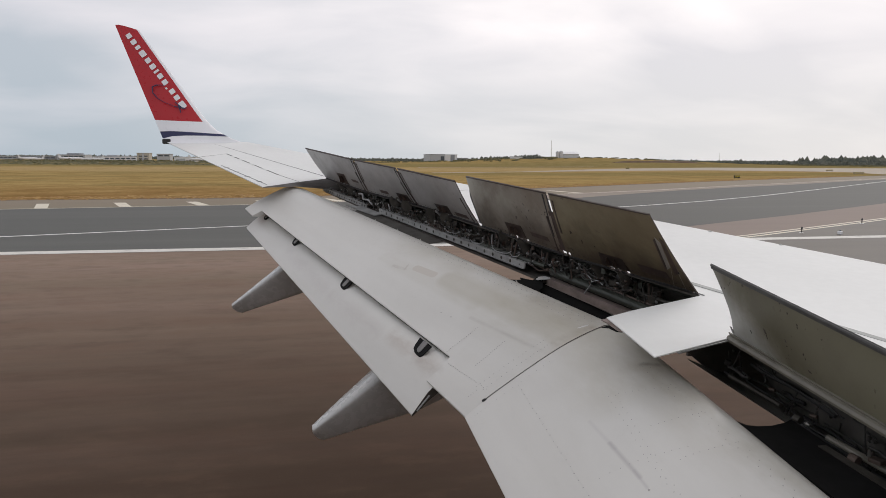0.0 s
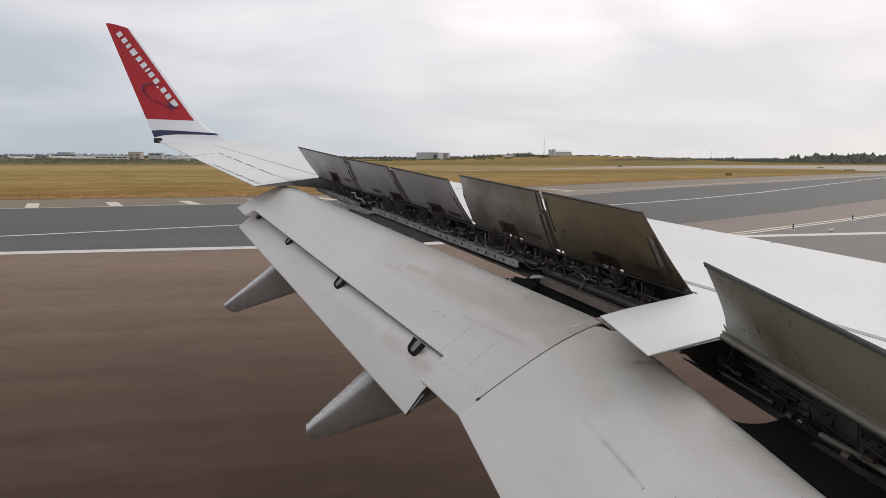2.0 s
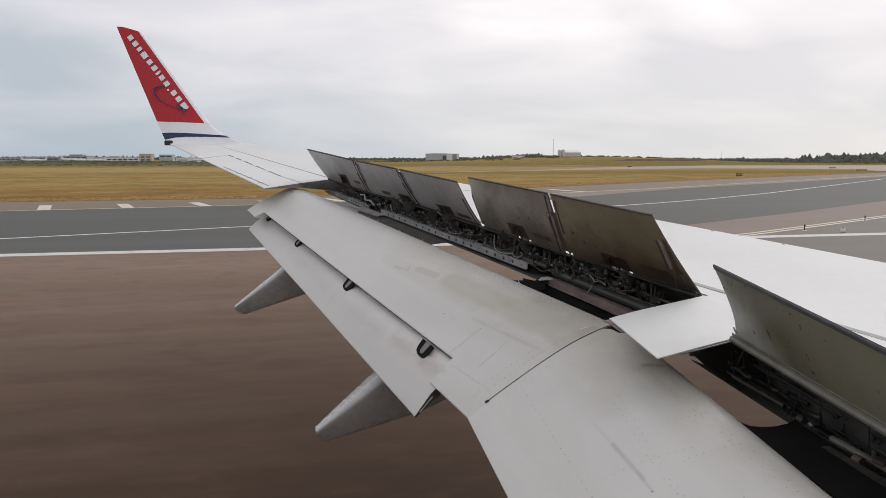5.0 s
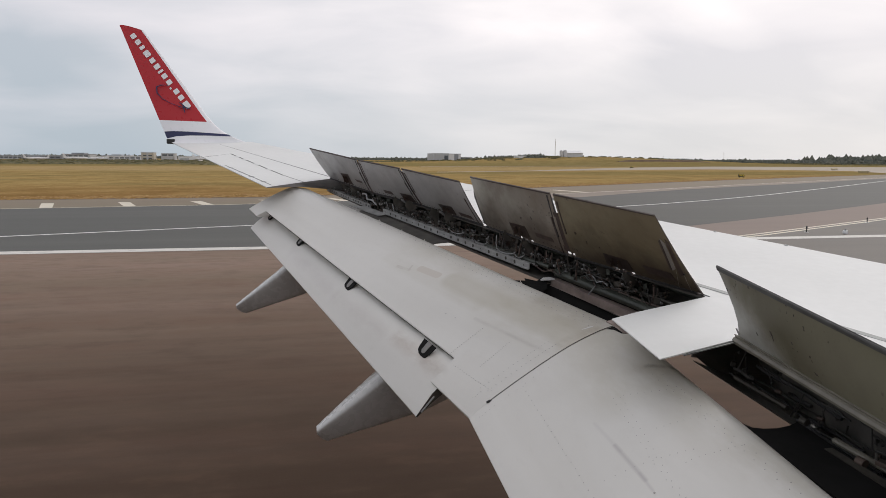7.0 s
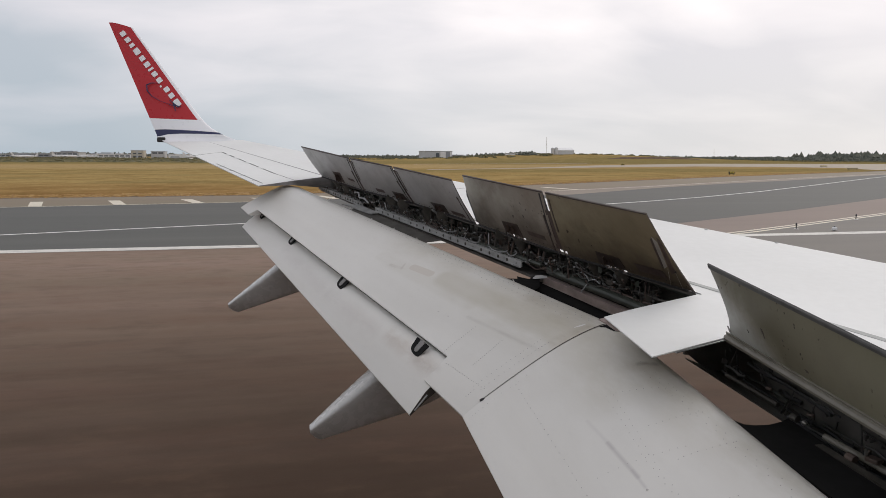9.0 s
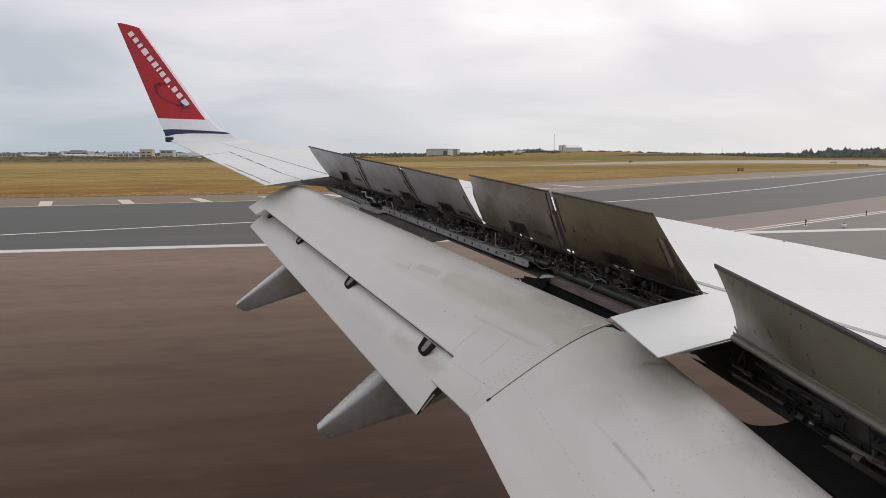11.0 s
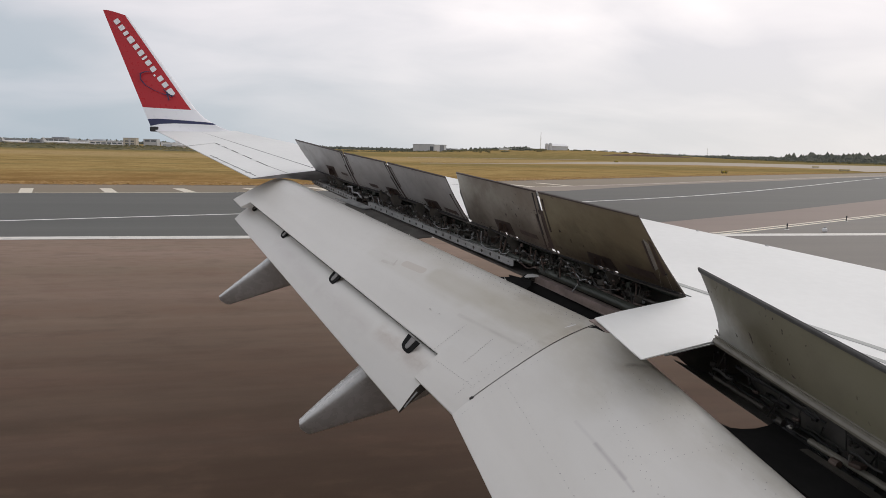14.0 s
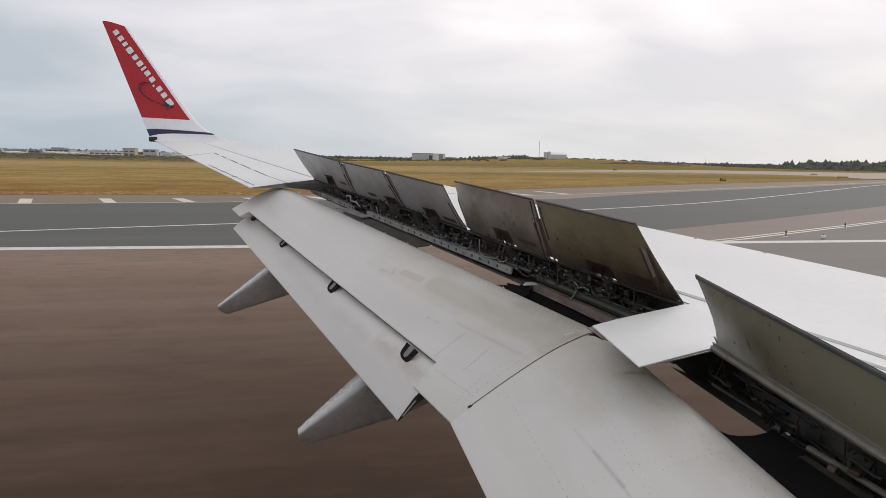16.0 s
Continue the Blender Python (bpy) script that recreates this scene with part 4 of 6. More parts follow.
for (h0, h1, t0, t1), rc in zip(SP, RECESS):
    yc = lerp(h0[1], h1[1], rc[3][0] + 0.01)
    actuator(hw(yc, 0.24, -0.19), hw(yc, -0.03, 0.03))
    for s in (-0.12, 0.14):
        part("hinge_bracket", prism([hw(yc + s, 0.10, -0.02), hw(yc + s, -0.03, 0.04), hw(yc + s, -0.05, -0.02), hw(yc + s, 0.02, -0.14)], (0.004, 0.014, 0)), soot_metal, airliner)
for k in range(150):
    y = rng.uniform(4.4, 9.75)
    p = hw(y, rng.uniform(0.0, 0.14), rng.uniform(-0.19, -0.07))
    # angle bracket: two thin leaves at a bend
    w, h, r = rng.uniform(0.02, 0.05), rng.uniform(0.02, 0.06), rng.uniform(0, math.tau)
    d = Vector((math.cos(r), math.sin(r), 0))
    bm = prism([p, p + d * w, p + d * w + Vector((0, 0, h)), p + Vector((0, 0, h * 0.7))], (0.003, 0.002, 0))
    prism([p, p + d * w, p + d * w + Vector((0.03, 0.01, 0)), p + Vector((0.03, 0.01, 0))], (0, 0, 0.003), bm)
    part("bracket", bm, rng.choice([soot_metal, soot_metal, brown_metal, green_primer]), airliner)
for k in range(130):
    # hoses and thin pipes running along the bay, sagging between clips
    y, dx, dz = rng.uniform(4.6, 9.8), rng.uniform(-0.01, 0.11), rng.uniform(-0.19, -0.05)
    run_, sag = rng.uniform(0.12, 0.55) * (1.0 if y > 6.4 else 0.5), rng.uniform(0.0, 0.05)
    bend = [hw(max(4.32, y - run_ * j / 4), dx + rng.uniform(-0.02, 0.02), dz - sag * math.sin(math.pi * j / 4) + rng.uniform(-0.02, 0.02)) for j in range(5)]
    hose = part("hose", tube(fine(bend, 3), rng.uniform(0.002, 0.0055), 6), rng.choice([hose_dark, hose_dark, hose_dark, soot_metal if y > 6.4 else hose_dark, soot_metal, brown_metal, green_primer]), airliner, smooth=True)
    for j in (0, -1):
        e = bend[j]
        part("union", tube([e + Vector((0, 0.014, 0)), e - Vector((0, 0.014, 0))], rng.uniform(0.007, 0.011), 6), rng.choice([soot_metal, brown_metal, alu]), hose)
for k in range(110):
    # short struts and links standing in the bay
    y = rng.uniform(4.5, 9.7)
    p = hw(y, rng.uniform(0.0, 0.10), -0.20)
    t = p + Vector((rng.uniform(-0.05, 0.03), rng.uniform(-0.07, 0.07), rng.uniform(0.07, 0.16)))
    part("link", tube([p, p.lerp(t, 0.5) + Vector((rng.uniform(-0.012, 0.012), 0, 0)), t], rng.uniform(0.003, 0.008), 6), rng.choice([soot_metal, soot_metal, hose_dark, brown_metal, brown_metal, alu if y > 6.2 else hose_dark]), airliner, smooth=True)
for k in range(120):
    y = rng.uniform(4.4, 9.75)
    p = hw(y, rng.uniform(-0.01, 0.1), rng.uniform(-0.18, -0.05))
    part("fitting", tube([p, p + Vector((rng.uniform(-0.01, 0.015), rng.uniform(0.012, 0.03), 0.006))], rng.uniform(0.004, 0.010), 7), rng.choice([worn_steel, alu if y > 6.2 else soot_metal, soot_metal, brown_metal, brown_metal, green_primer]), airliner, smooth=True)
# bent link in front of the torque tube, and pale pipes beside the second beam
part("bent_link", tube(fine([hw(5.10, -0.03, -0.262), hw(5.06, 0.00, -0.16), hw(5.12, 0.0, -0.115), hw(5.17, 0.01, -0.125)], 3), 0.005, 7), alu, airliner, "pale bent link", smooth=True)
part("bent_link", tube(fine([hw(5.06, 0.00, -0.16), hw(5.0, 0.0, -0.135), hw(4.96, 0.01, -0.16)], 3), 0.004, 7), alu, airliner, smooth=True)
for y0, y1, dz in ((6.28, 6.02, -0.155), (6.02, 5.90, -0.15), (7.05, 6.80, -0.13), (6.62, 6.42, -0.15)):
    part("pipe", tube(fine([hw(y0, -0.01, dz), hw(lerp(y0, y1, 0.3), -0.015, dz - 0.02), hw(lerp(y0, y1, 0.8), -0.01, dz - 0.01), hw(y1, 0.0, dz + 0.02)], 3), 0.004, 7), alu, airliner, "short bright pipe", smooth=True)
for y in (9.05, 8.6, 7.9, 7.35, 6.75, 6.1, 5.5, 4.9):
    # valve block with its two caps
    p = hw(y, 0.05, -0.13)
    block = part("valve_block", bevelled_box(p, (0.05, 0.07, 0.045), 20, 0.008), soot_metal, airliner, "oily valve block", smooth=True)
    for e in (-1, 1):
        part("cap", tube([p + Vector((0, 0.035 * e, 0)), p + Vector((0, 0.055 * e, 0.004))], 0.014, 8), rng.choice([worn_steel, brown_metal]), block, smooth=True)
part("pipe_loop", tube([hw(8.98, 0.0, -0.14), hw(8.96, -0.01, -0.06), hw(8.86, -0.01, -0.05), hw(8.84, -0.01, -0.11), hw(8.70, -0.01, -0.10), hw(8.60, -0.01, -0.14)], 0.012, 7), alu, airliner, "bright bent pipe", smooth=True)

# inboard bay
fl = [[W(2.395, y, z), W(2.60, y, z - 0.09), W(3.0, y, z - 0.12), W(3.0, y, z - 0.15), W(2.60, y, z - 0.13), W(2.405, y, z - 0.012)] for y, z in ((3.92, -0.342), (2.95, -0.312), (0.1, -0.31))]
part("bay_floor", loft(fl), cavity_dark, airliner, "grimy dark floor of the inboard spoiler bay")
part("bay_end", prism([W(2.36, 3.90, -0.02), W(3.0, 3.90, -0.02), W(3.0, 3.90, -0.50), W(2.6, 3.90, -0.47), W(2.449, 3.90, -0.347), W(2.38, 3.90, -0.290)], (0, 0.02, 0)), cavity_dark, airliner)
part("bay_roof", prism([W(2.20, 3.345, -0.026), W(2.29, 3.365, -0.026), W(2.62, 3.6, -0.034), W(2.5, 3.9, -0.034), W(2.3, 3.9, -0.034)], (0, 0, -0.01)), cavity_dark, airliner)
# inboard shroud, its shade given by the black colour
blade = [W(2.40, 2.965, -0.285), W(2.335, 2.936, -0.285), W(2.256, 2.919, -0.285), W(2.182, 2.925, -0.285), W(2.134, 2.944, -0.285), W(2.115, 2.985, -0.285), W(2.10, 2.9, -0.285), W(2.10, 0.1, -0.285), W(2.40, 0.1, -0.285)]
part("shroud", prism(blade, (0, 0, -0.012)), slot_black, airliner, "curved shroud below the inboard bay, blackened for its shade")
part("hydraulic_pipe", tube([W(2.425, 3.52, -0.290), W(2.458, 3.12, -0.290)], 0.015, 8), soot_metal, airliner, smooth=True)
part("drive_shaft", tube([W(2.415, 2.735, -0.265), W(2.452, 2.447, -0.265), W(2.50, 1.9, -0.265), W(2.55, 0.3, -0.265)], 0.016, 9), olive_rail, airliner, "pale drive shaft", smooth=True)
part("coupling", tube([W(2.409, 2.882, -0.265), W(2.411, 2.874, -0.265), W(2.413, 2.864, -0.265), W(2.415, 2.854, -0.265)], 0.02, 10, None, [0.008, 0.014, 0.015, 0.008]), worn_steel, airliner, "bright metal coupling", smooth=True)
part("coupling", tube([W(2.385, 2.56, -0.265), W(2.39, 2.52, -0.265)], 0.021, 10), brown_metal, airliner, smooth=True)
part("coupling", tube([W(2.398, 2.94, -0.262), W(2.404, 2.905, -0.262)], 0.020, 10), soot_metal, airliner, smooth=True)
part("clamp_plate", bevelled_box(W(2.43, 2.46, -0.235), (0.05, 0.06, 0.02), 12, 0.004), brown_metal, airliner, "brown clamp plate over the shaft")
for k in range(70):
    # dark hoses, pipes and links packed into the inboard bay
    y, x, dz = rng.uniform(1.2, 3.75), rng.uniform(2.47, 2.66), rng.uniform(-0.36, -0.12)
    if k % 3:
        run_ = rng.uniform(0.15, 0.7)
        bend = [W(x + rng.uniform(-0.006, 0.006), y - run_ * j / 4, dz + rng.uniform(-0.007, 0.007)) for j in range(5)]
        part("hose", tube(fine(bend, 3), rng.uniform(0.004, 0.012), 6), rng.choice([hose_dark, hose_dark, rubber, rubber, green_primer]), airliner, smooth=True)
    else:
        p = W(x, y, -0.36)
        part("link", tube([p, p + Vector((rng.uniform(-0.04, 0.06), rng.uniform(-0.08, 0.08), rng.uniform(0.08, 0.2)))], rng.uniform(0.003, 0.006), 6), hose_dark, airliner, smooth=True)
for y in (3.30, 2.98, 2.62, 2.25):
    part("fitting", tube([W(2.52, y, -0.28), W(2.53, y - 0.035, -0.275)], 0.010, 8), brown_metal, airliner, smooth=True)
part("clamp_bolt", tube([W(2.425, 2.50, -0.235), W(2.425, 2.50, -0.205)], 0.007, 8), worn_steel, airliner, smooth=True)
part("deflector", prism([W(2.335, 2.70, -0.28), W(2.36, 2.68, -0.27), W(2.50, 1.2, -0.27), W(2.44, 1.2, -0.28)], (0, 0, -0.008)), soot_metal, airliner, "dark deflector plate below the shaft")
for k in range(26):
    y = rng.uniform(2.1, 3.75)
    s = [rng.uniform(0.01, 0.035) for _ in range(3)]
    part("bracket", bevelled_box(W(rng.uniform(2.50, 2.70), y, rng.uniform(-0.33, -0.2)), s, rng.uniform(0, 90), 0.004, rng.uniform(-25, 25)), hose_dark, airliner)

# ---- flaps, lowered ----
IN = [(2.02, 2.60), (2.10, 2.70), (2.09, 2.79), (1.99, 2.84), (1.75, 2.755), (1.49, 2.61), (1.14, 2.38), (1.02, 2.285)]
OUT_IN = IN[:2] + [(2.09, 2.781), (1.99, 2.831), (1.75, 2.752)] + IN[5:]
OUT = [(0.08, 3.33), (0.16, 3.405), (0.14, 3.477), (0.03, 3.511), (-0.12, 3.517), (-0.36, 3.41), (-0.57, 3.295), (-0.66, 3.24)]


def flap_at(y, under=True, stop=1.0):
    """Section of the outboard flap at y; stop cuts it short of its trailing edge."""
    f = (y - 4.2) / (9.7 - 4.2)
    top = [Vector((lerp(a[0], b[0], f), y, lerp(a[1], b[1], f))) for a, b in zip(OUT_IN, OUT)]
    if stop < 1.0:
        seg = top[5].lerp(top[7], stop)
        top = top[:6] + [top[5].lerp(seg, 0.5), seg]
    low = [p + Vector((0.004, 0, -0.012 - 0.13 * math.sin(math.pi * min(1, k / 7.0)))) for k, p in enumerate(top)]
    return top + low[:0:-1]


def skin(ring):
    """The section with its upper line made smooth and its lower side closed."""
    top = fine(ring[:8])
    low = [p + Vector((0.004, 0, -0.012 - 0.13 * math.sin(math.pi * k / 28))) for k, p in enumerate(top)]
    return top + low[:0:-1]


def cut(y):
    return lerp(0.566, 0.642, (y - 4.8) / 4.5)


flap_rings = [flap_at(4.183), flap_at(4.69), flap_at(4.75, stop=cut(4.75))] + [flap_at(y, stop=cut(y)) for y in (5.5, 6.5, 7.5, 8.5, 9.3)] + [flap_at(9.32), flap_at(9.7)]
flap = part("outboard_flap", loft([skin(r) for r in flap_rings]), [flap_paint], airliner, "weathered grey outboard flap, fully lowered", smooth=True)

# dark tube that draws the shadow line below the main flap's edge
part("trailing_shade_line", tube([flap_at(y, stop=cut(y))[7] + Vector((0.012, 0, -0.012)) for y in (4.78, 5.5, 6.5, 7.5, 8.5, 9.28)], 0.009, 6), rubber, flap, "dark strip for the shadow under the trailing edge")

# aft segment of the flap, below the first
aft_in = [(1.22, 2.43), (1.10, 2.465), (0.985, 2.425), (0.865, 2.31), (0.752, 2.155)]
aft_out = [(-0.26, 3.165), (-0.36, 3.20), (-0.45, 3.155), (-0.56, 3.072), (-0.648, 2.985)]


def aft_ring(f):
    y = lerp(4.62, 9.68, f)
    top = [Vector((lerp(a[0], b[0], f), y, lerp(a[1], b[1], f))) for a, b in zip(aft_in, aft_out)]
    low = [p + Vector((0.004, 0, -0.010 - 0.07 * math.sin(math.pi * min(1, k / 4.0)))) for k, p in enumerate(top)]
    return top + low[:0:-1]


aft = part("aft_flap", loft([aft_ring(f) for f in (0, 0.2, 0.4, 0.6, 0.8, 1.0)]), [flap_paint], airliner, "grey aft flap hanging below the main flap", smooth=True)


def aft_on(f, v, lift=0.0):
    r = aft_ring(f)
    p = r[2].lerp(r[4], v)
    nrm = (r[4] - r[2]).cross(Vector((0, 1, 0.1))).normalized()
    return p + (nrm if nrm.z > 0 else -nrm) * lift


for f, w in ((0.955, 0.028), (0.70, 0.030), (0.388, 0.032), (0.078, 0.032)):
    # loop-shaped opening for the hinge link, open towards the main flap; its dark inside is a flat black patch
    def flat(outline, lift, th):
        return prism([aft_on(f + w * u, v, lift) for u, v in outline], (-0.3 * th, 0, th))
    part("link_slot", flat(((0.64, -0.25), (0.56, -0.05), (0.48, 0.02), (0.28, 0.065), (0.05, 0.08), (-0.20, 0.078), (-0.34, 0.055), (-0.40, 0.0), (-0.50, -0.25)), 0.002, 0.006), slot_black, aft, "black loop-shaped patch for the shaded link opening")
    part("slot_plate", flat(((0.22, -0.25), (0.20, -0.03), (0.10, 0.010), (-0.02, 0.015), (-0.12, -0.02), (-0.15, -0.25)), 0.009, 0.004), root_grey, aft)
part("end_cap", prism([p + Vector((0, -0.003, 0)) for p in aft_ring(0)], (0, -0.004, 0)), soot_metal, aft, "dark closed end of the aft flap")
part("end_rib", tube([aft_ring(0)[4] + Vector((0.035, -0.012, 0.03)), aft_ring(0)[3] + Vector((0.01, -0.012, -0.02))], 0.006, 6), primer, aft, "pale edge of the end rib")

# inboard flap, square to the fuselage
def inner_ring(y, lift=0.0):
    dz = 0.105 * (y - 4.2) + lift
    g = min(1.4, max(0.0, (4.0 - y) / 2))
    fall = (0.075, 0.075, 0.065, 0.045, 0.01, 0, 0, 0)
    top = [Vector((x - 0.012 * g * max(0.0, 1 - k / 5), y, z + dz - fall[k] * g)) for k, (x, z) in enumerate(IN)]
    low = [p + Vector((0.004, 0, -0.012 - 0.13 * math.sin(math.pi * min(1, k / 7.0)))) for k, p in enumerate(top)]
    return top + low[:0:-1]


def inner_on(s, y):
    """Place on the upper side of the inboard flap: s from its nose to its trailing edge."""
    t = fine(inner_ring(y)[:8])[12:]
    k = min(int(s * 16), 15)
    return t[k].lerp(t[k + 1], s * 16 - k)


inner = part("inboard_flap", loft([skin(inner_ring(y)) for y in (4.178, 4.0, 3.4, 2.4, 1.2, 0.02)]), [inner_flap_paint], airliner, "grey inboard flap, lowered, with rivet rows", smooth=True)
seal = fine([Vector((x, 4.18, z + 0.002)) for x, z in IN])[8:25]
part("joint_seal", tube(seal, 0.0030, 6, None, [lerp(0.0042, 0.0013, min(1, k / 6)) for k in range(17)]), rubber, inner, "dark seal between the two flaps")
part("joint_lip", tube([p + Vector((0, 0.012, -0.003)) for p in seal], 0.006, 8), flap_paint, flap, smooth=True)
# flat black wedge painted over the joint's shaded hole
part("joint_gap", prism([inner_on(u, y) + Vector((0.002, 0, 0.004)) for u, y in ((0.085, 4.172), (0.0, 4.170), (0.0, 4.025), (0.03, 4.05), (0.05, 4.13))], (0, 0, -0.002)), slot_black, inner, "black patch for the shaded gap at the flap joint's nose")
part("bonding_tab", tube([seal[-1] + Vector((0.03, 0, 0.008)), seal[-1] + Vector((0.01, 0.0, 0.004)), seal[-1] + Vector((-0.008, 0.0, -0.002))], 0.010, 8, None, [0.004, 0.011, 0.007]), rubber, inner, smooth=True)


def outer_on(s, y):
    r = fine(flap_at(y)[:8])[12:]
    k = min(int(s * 16), 15)
    return r[k].lerp(r[k + 1], s * 16 - k)


# the joint's bright highlight, put in as a pale rounded lip
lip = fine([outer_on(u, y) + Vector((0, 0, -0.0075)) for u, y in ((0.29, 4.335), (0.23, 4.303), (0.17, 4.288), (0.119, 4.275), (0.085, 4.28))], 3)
part("highlight_lip", tube(lip, 0.004, 8, None, [0.0105 * math.sin(math.pi * ((k + 0.6) / (len(lip) + 0.2)) ** 2) for k in range(len(lip))]), highlight_and_blade, flap, "raised lip, pale for the highlight beside the flap joint", smooth=True)

for y in (8.05, 7.55, 7.07, 6.63, 5.20):
    # small upstanding clip on the nose of the flap
    p = fine(flap_at(y)[:8])[11]
    part("nose_clip", prism([p + Vector(v) for v in ((0.01, 0.03, -0.01), (0.005, 0.030, 0.014), (-0.004, 0.0, 0.008), (-0.01, -0.05, 0.002), (0.01, -0.05, -0.01))], (0.004, 0.001, 0)), flap_paint, flap)


def rivets(name, places, parent, r=0.0020):
    bm = bmesh.new()
    for p in places:
        bmesh.ops.create_cone(bm, cap_ends=True, segments=6, radius1=r, radius2=r * 0.6, depth=0.003, matrix=Matrix.Translation(p + Vector((0, 0, 0.002))))
    ob = part(name, bm, fastener, parent, "rows of small rivets")
    ob["kind"] = "stuff"


rng = random.Random(21)
jit = lambda s: rng.uniform(-s, s)
rows = []
for y in np.arange(4.08, 1.6, -0.062):
    rows += [inner_on(lerp(0.627, 0.604, (y - 2.9) / 1.2), y)] * 2  # long row along the rear spar
for y in np.arange(3.45, 1.4, -0.060):
    rows += [inner_on(lerp(0.36, 0.435, (3.45 - y) / 0.7) + jit(0.004), y) if y > 2.75 else inner_on(0.435, y), inner_on(min(0.42, lerp(0.325, 0.40, (3.45 - y) / 0.55)) + jit(0.004), y - 0.03)]
for s in np.arange(0.07, 0.33, 0.030):
    rows += [inner_on(s, lerp(3.26, 3.44, (s - 0.07) / 0.26)), inner_on(s, lerp(2.98, 3.06, (s - 0.07) / 0.26)), inner_on(s + 0.02, lerp(2.70, 2.76, (s - 0.07) / 0.26))]
for s in np.arange(0.26, 0.61, 0.032):
    rows += [inner_on(s, lerp(2.80, 2.97, (s - 0.26) / 0.35)), inner_on(s, lerp(2.40, 2.56, (s - 0.26) / 0.35))]
for y in np.arange(3.60, 1.3, -0.075):
    rows += [inner_on(0.075 + jit(0.008), y), inner_on(0.11 + jit(0.008), y - 0.035)]
for s in np.arange(0.45, 0.9, 0.035):
    rows += [inner_on(s, 4.10)]
rivets("rivets", [p + Vector((jit(0.003), jit(0.003), 0)) for p in rows], inner)
rows = []
for s in np.arange(0.36, 0.80, 0.022):
    rows += [outer_on(s, 4.27), outer_on(s + 0.01, 4.33)] if s < 0.72 else [outer_on(s, 4.30)]
for f in np.arange(0, 1.01, 0.06):
    rows += [outer_on(lerp(0.72, 0.70, f), lerp(4.68, 4.24, f)), outer_on(lerp(0.69, 0.50, f), lerp(4.80, 4.83, f)), outer_on(lerp(0.65, 0.49, f), lerp(4.50, 4.54, f))]
for y in np.arange(4.3, 8.2, 0.06):
    rows += [outer_on(0.06 + jit(0.01), y)]
    if y < 6.2:
        rows += [outer_on(0.12 + jit(0.01), y), outer_on(0.03, y + 0.03)]
rivets("rivets", [p + Vector((jit(0.003), jit(0.003), 0)) for p in rows], flap, 0.0032)
# two nicks in the paint, the pit at the end of the crease
for s, y in ((0.544, 5.235), (0.536, 5.117)):
    p = outer_on(s, y)
    part("nick", prism([p + Vector(v) for v in ((-0.006, 0.008, -0.001), (-0.002, 0.010, 0.002), (0.004, -0.008, 0.004), (0.0, -0.010, 0.001))], (-0.001, 0, 0.002)), patch_dark, flap)
p = inner_on(0.491, 2.705)
part("pit", tube([p - Vector((0, 0, 0.003)), p + Vector((0, 0, 0.002))], 0.006, 9), patch_dark, inner)
part("stripes", prism([aft_on(0.080, 0.49, 0.002), aft_on(0.086, 0.50, 0.002), aft_on(0.086, 0.56, 0.002), aft_on(0.081, 0.55, 0.002)], (-0.001, 0, 0.002)), rubber, aft, "small black placard mark")
part("stripes", prism([aft_on(0.064, 0.54, 0.002), aft_on(0.068, 0.55, 0.002), aft_on(0.068, 0.60, 0.002), aft_on(0.065, 0.59, 0.002)], (-0.001, 0, 0.002)), rubber, aft)
rows = [aft_on(f, 0.36) for f in np.arange(0.02, 0.95, 0.008)]
rivets("rivets", rows, aft, 0.0016)


# ---- flap track fairings ----
def fairing(y, tail_top, tail_low, nose_top, nose_low, halfw, rise):
    """A canoe-shaped fairing: deep and wide under the flap, narrowing to a blunt tail."""
    rings = []
    tt, tl, nt, nl = (Vector((p[0], y, p[1])) for p in (tail_top, tail_low, nose_top, nose_low))
    for f, ws in ((0.0, 0.30), (0.03, 0.42), (0.3, 0.62), (0.6, 0.85), (1.0, 1.0), (1.12, 1.0), (1.6, 1.0), (2.1, 0.6)):
        a, b = tt + (nt - tt) * f, tl + (nl - tl) * f
        if f > 1.2:
            a, b = tt + (nt - tt) * 1.12 + Vector((0.55 * (f - 1.12), 0, -0.08 * (f - 1.12))), tl + (nl - tl) * 1.12 + Vector((0.55 * (f - 1.12), 0, rise * (f - 1.12)))
        if f == 0.0:
            a, b = a.lerp(b, 0.2) + Vector((0.0, 0, 0)), b.lerp(a, 0.2)
        h, c, w = (a - b), a.lerp(b, 0.5), halfw * ws
        half = [(0.30, 0.5), (0.75, 0.482), (0.92, 0.452), (0.985, 0.420), (1.0, 0.385), (0.985, 0.33), (0.90, 0.20), (0.56, -0.12), (0.32, -0.36), (0.20, -0.46), (0.08, -0.5)]
        sec = half + [(-u, v) for u, v in reversed(half)]
        rings.append([c + h * v + Vector((0, w * u, 0)) for u, v in sec])
    ob = part("flap_track_fairing", loft(rings), fairing_paint, airliner, "grey canoe-shaped flap track fairing", smooth=True)
    return ob


fairing(8.5, (-0.775, 2.184), (-0.669, 2.083), (-0.17, 2.662), (0.053, 2.306), 0.17, 0.06)
fairing(5.6, (0.081, 1.73), (0.162, 1.622), (0.575, 2.155), (0.880, 1.805), 0.15, 0.24)

# ---- winglet ----
def wl_y(z):
    return 15.6 + (z - 4.25) * 0.33


def wl_te(z):
    return lerp(-2.64, -3.64, (z - 4.25) / (6.66 - 4.25))


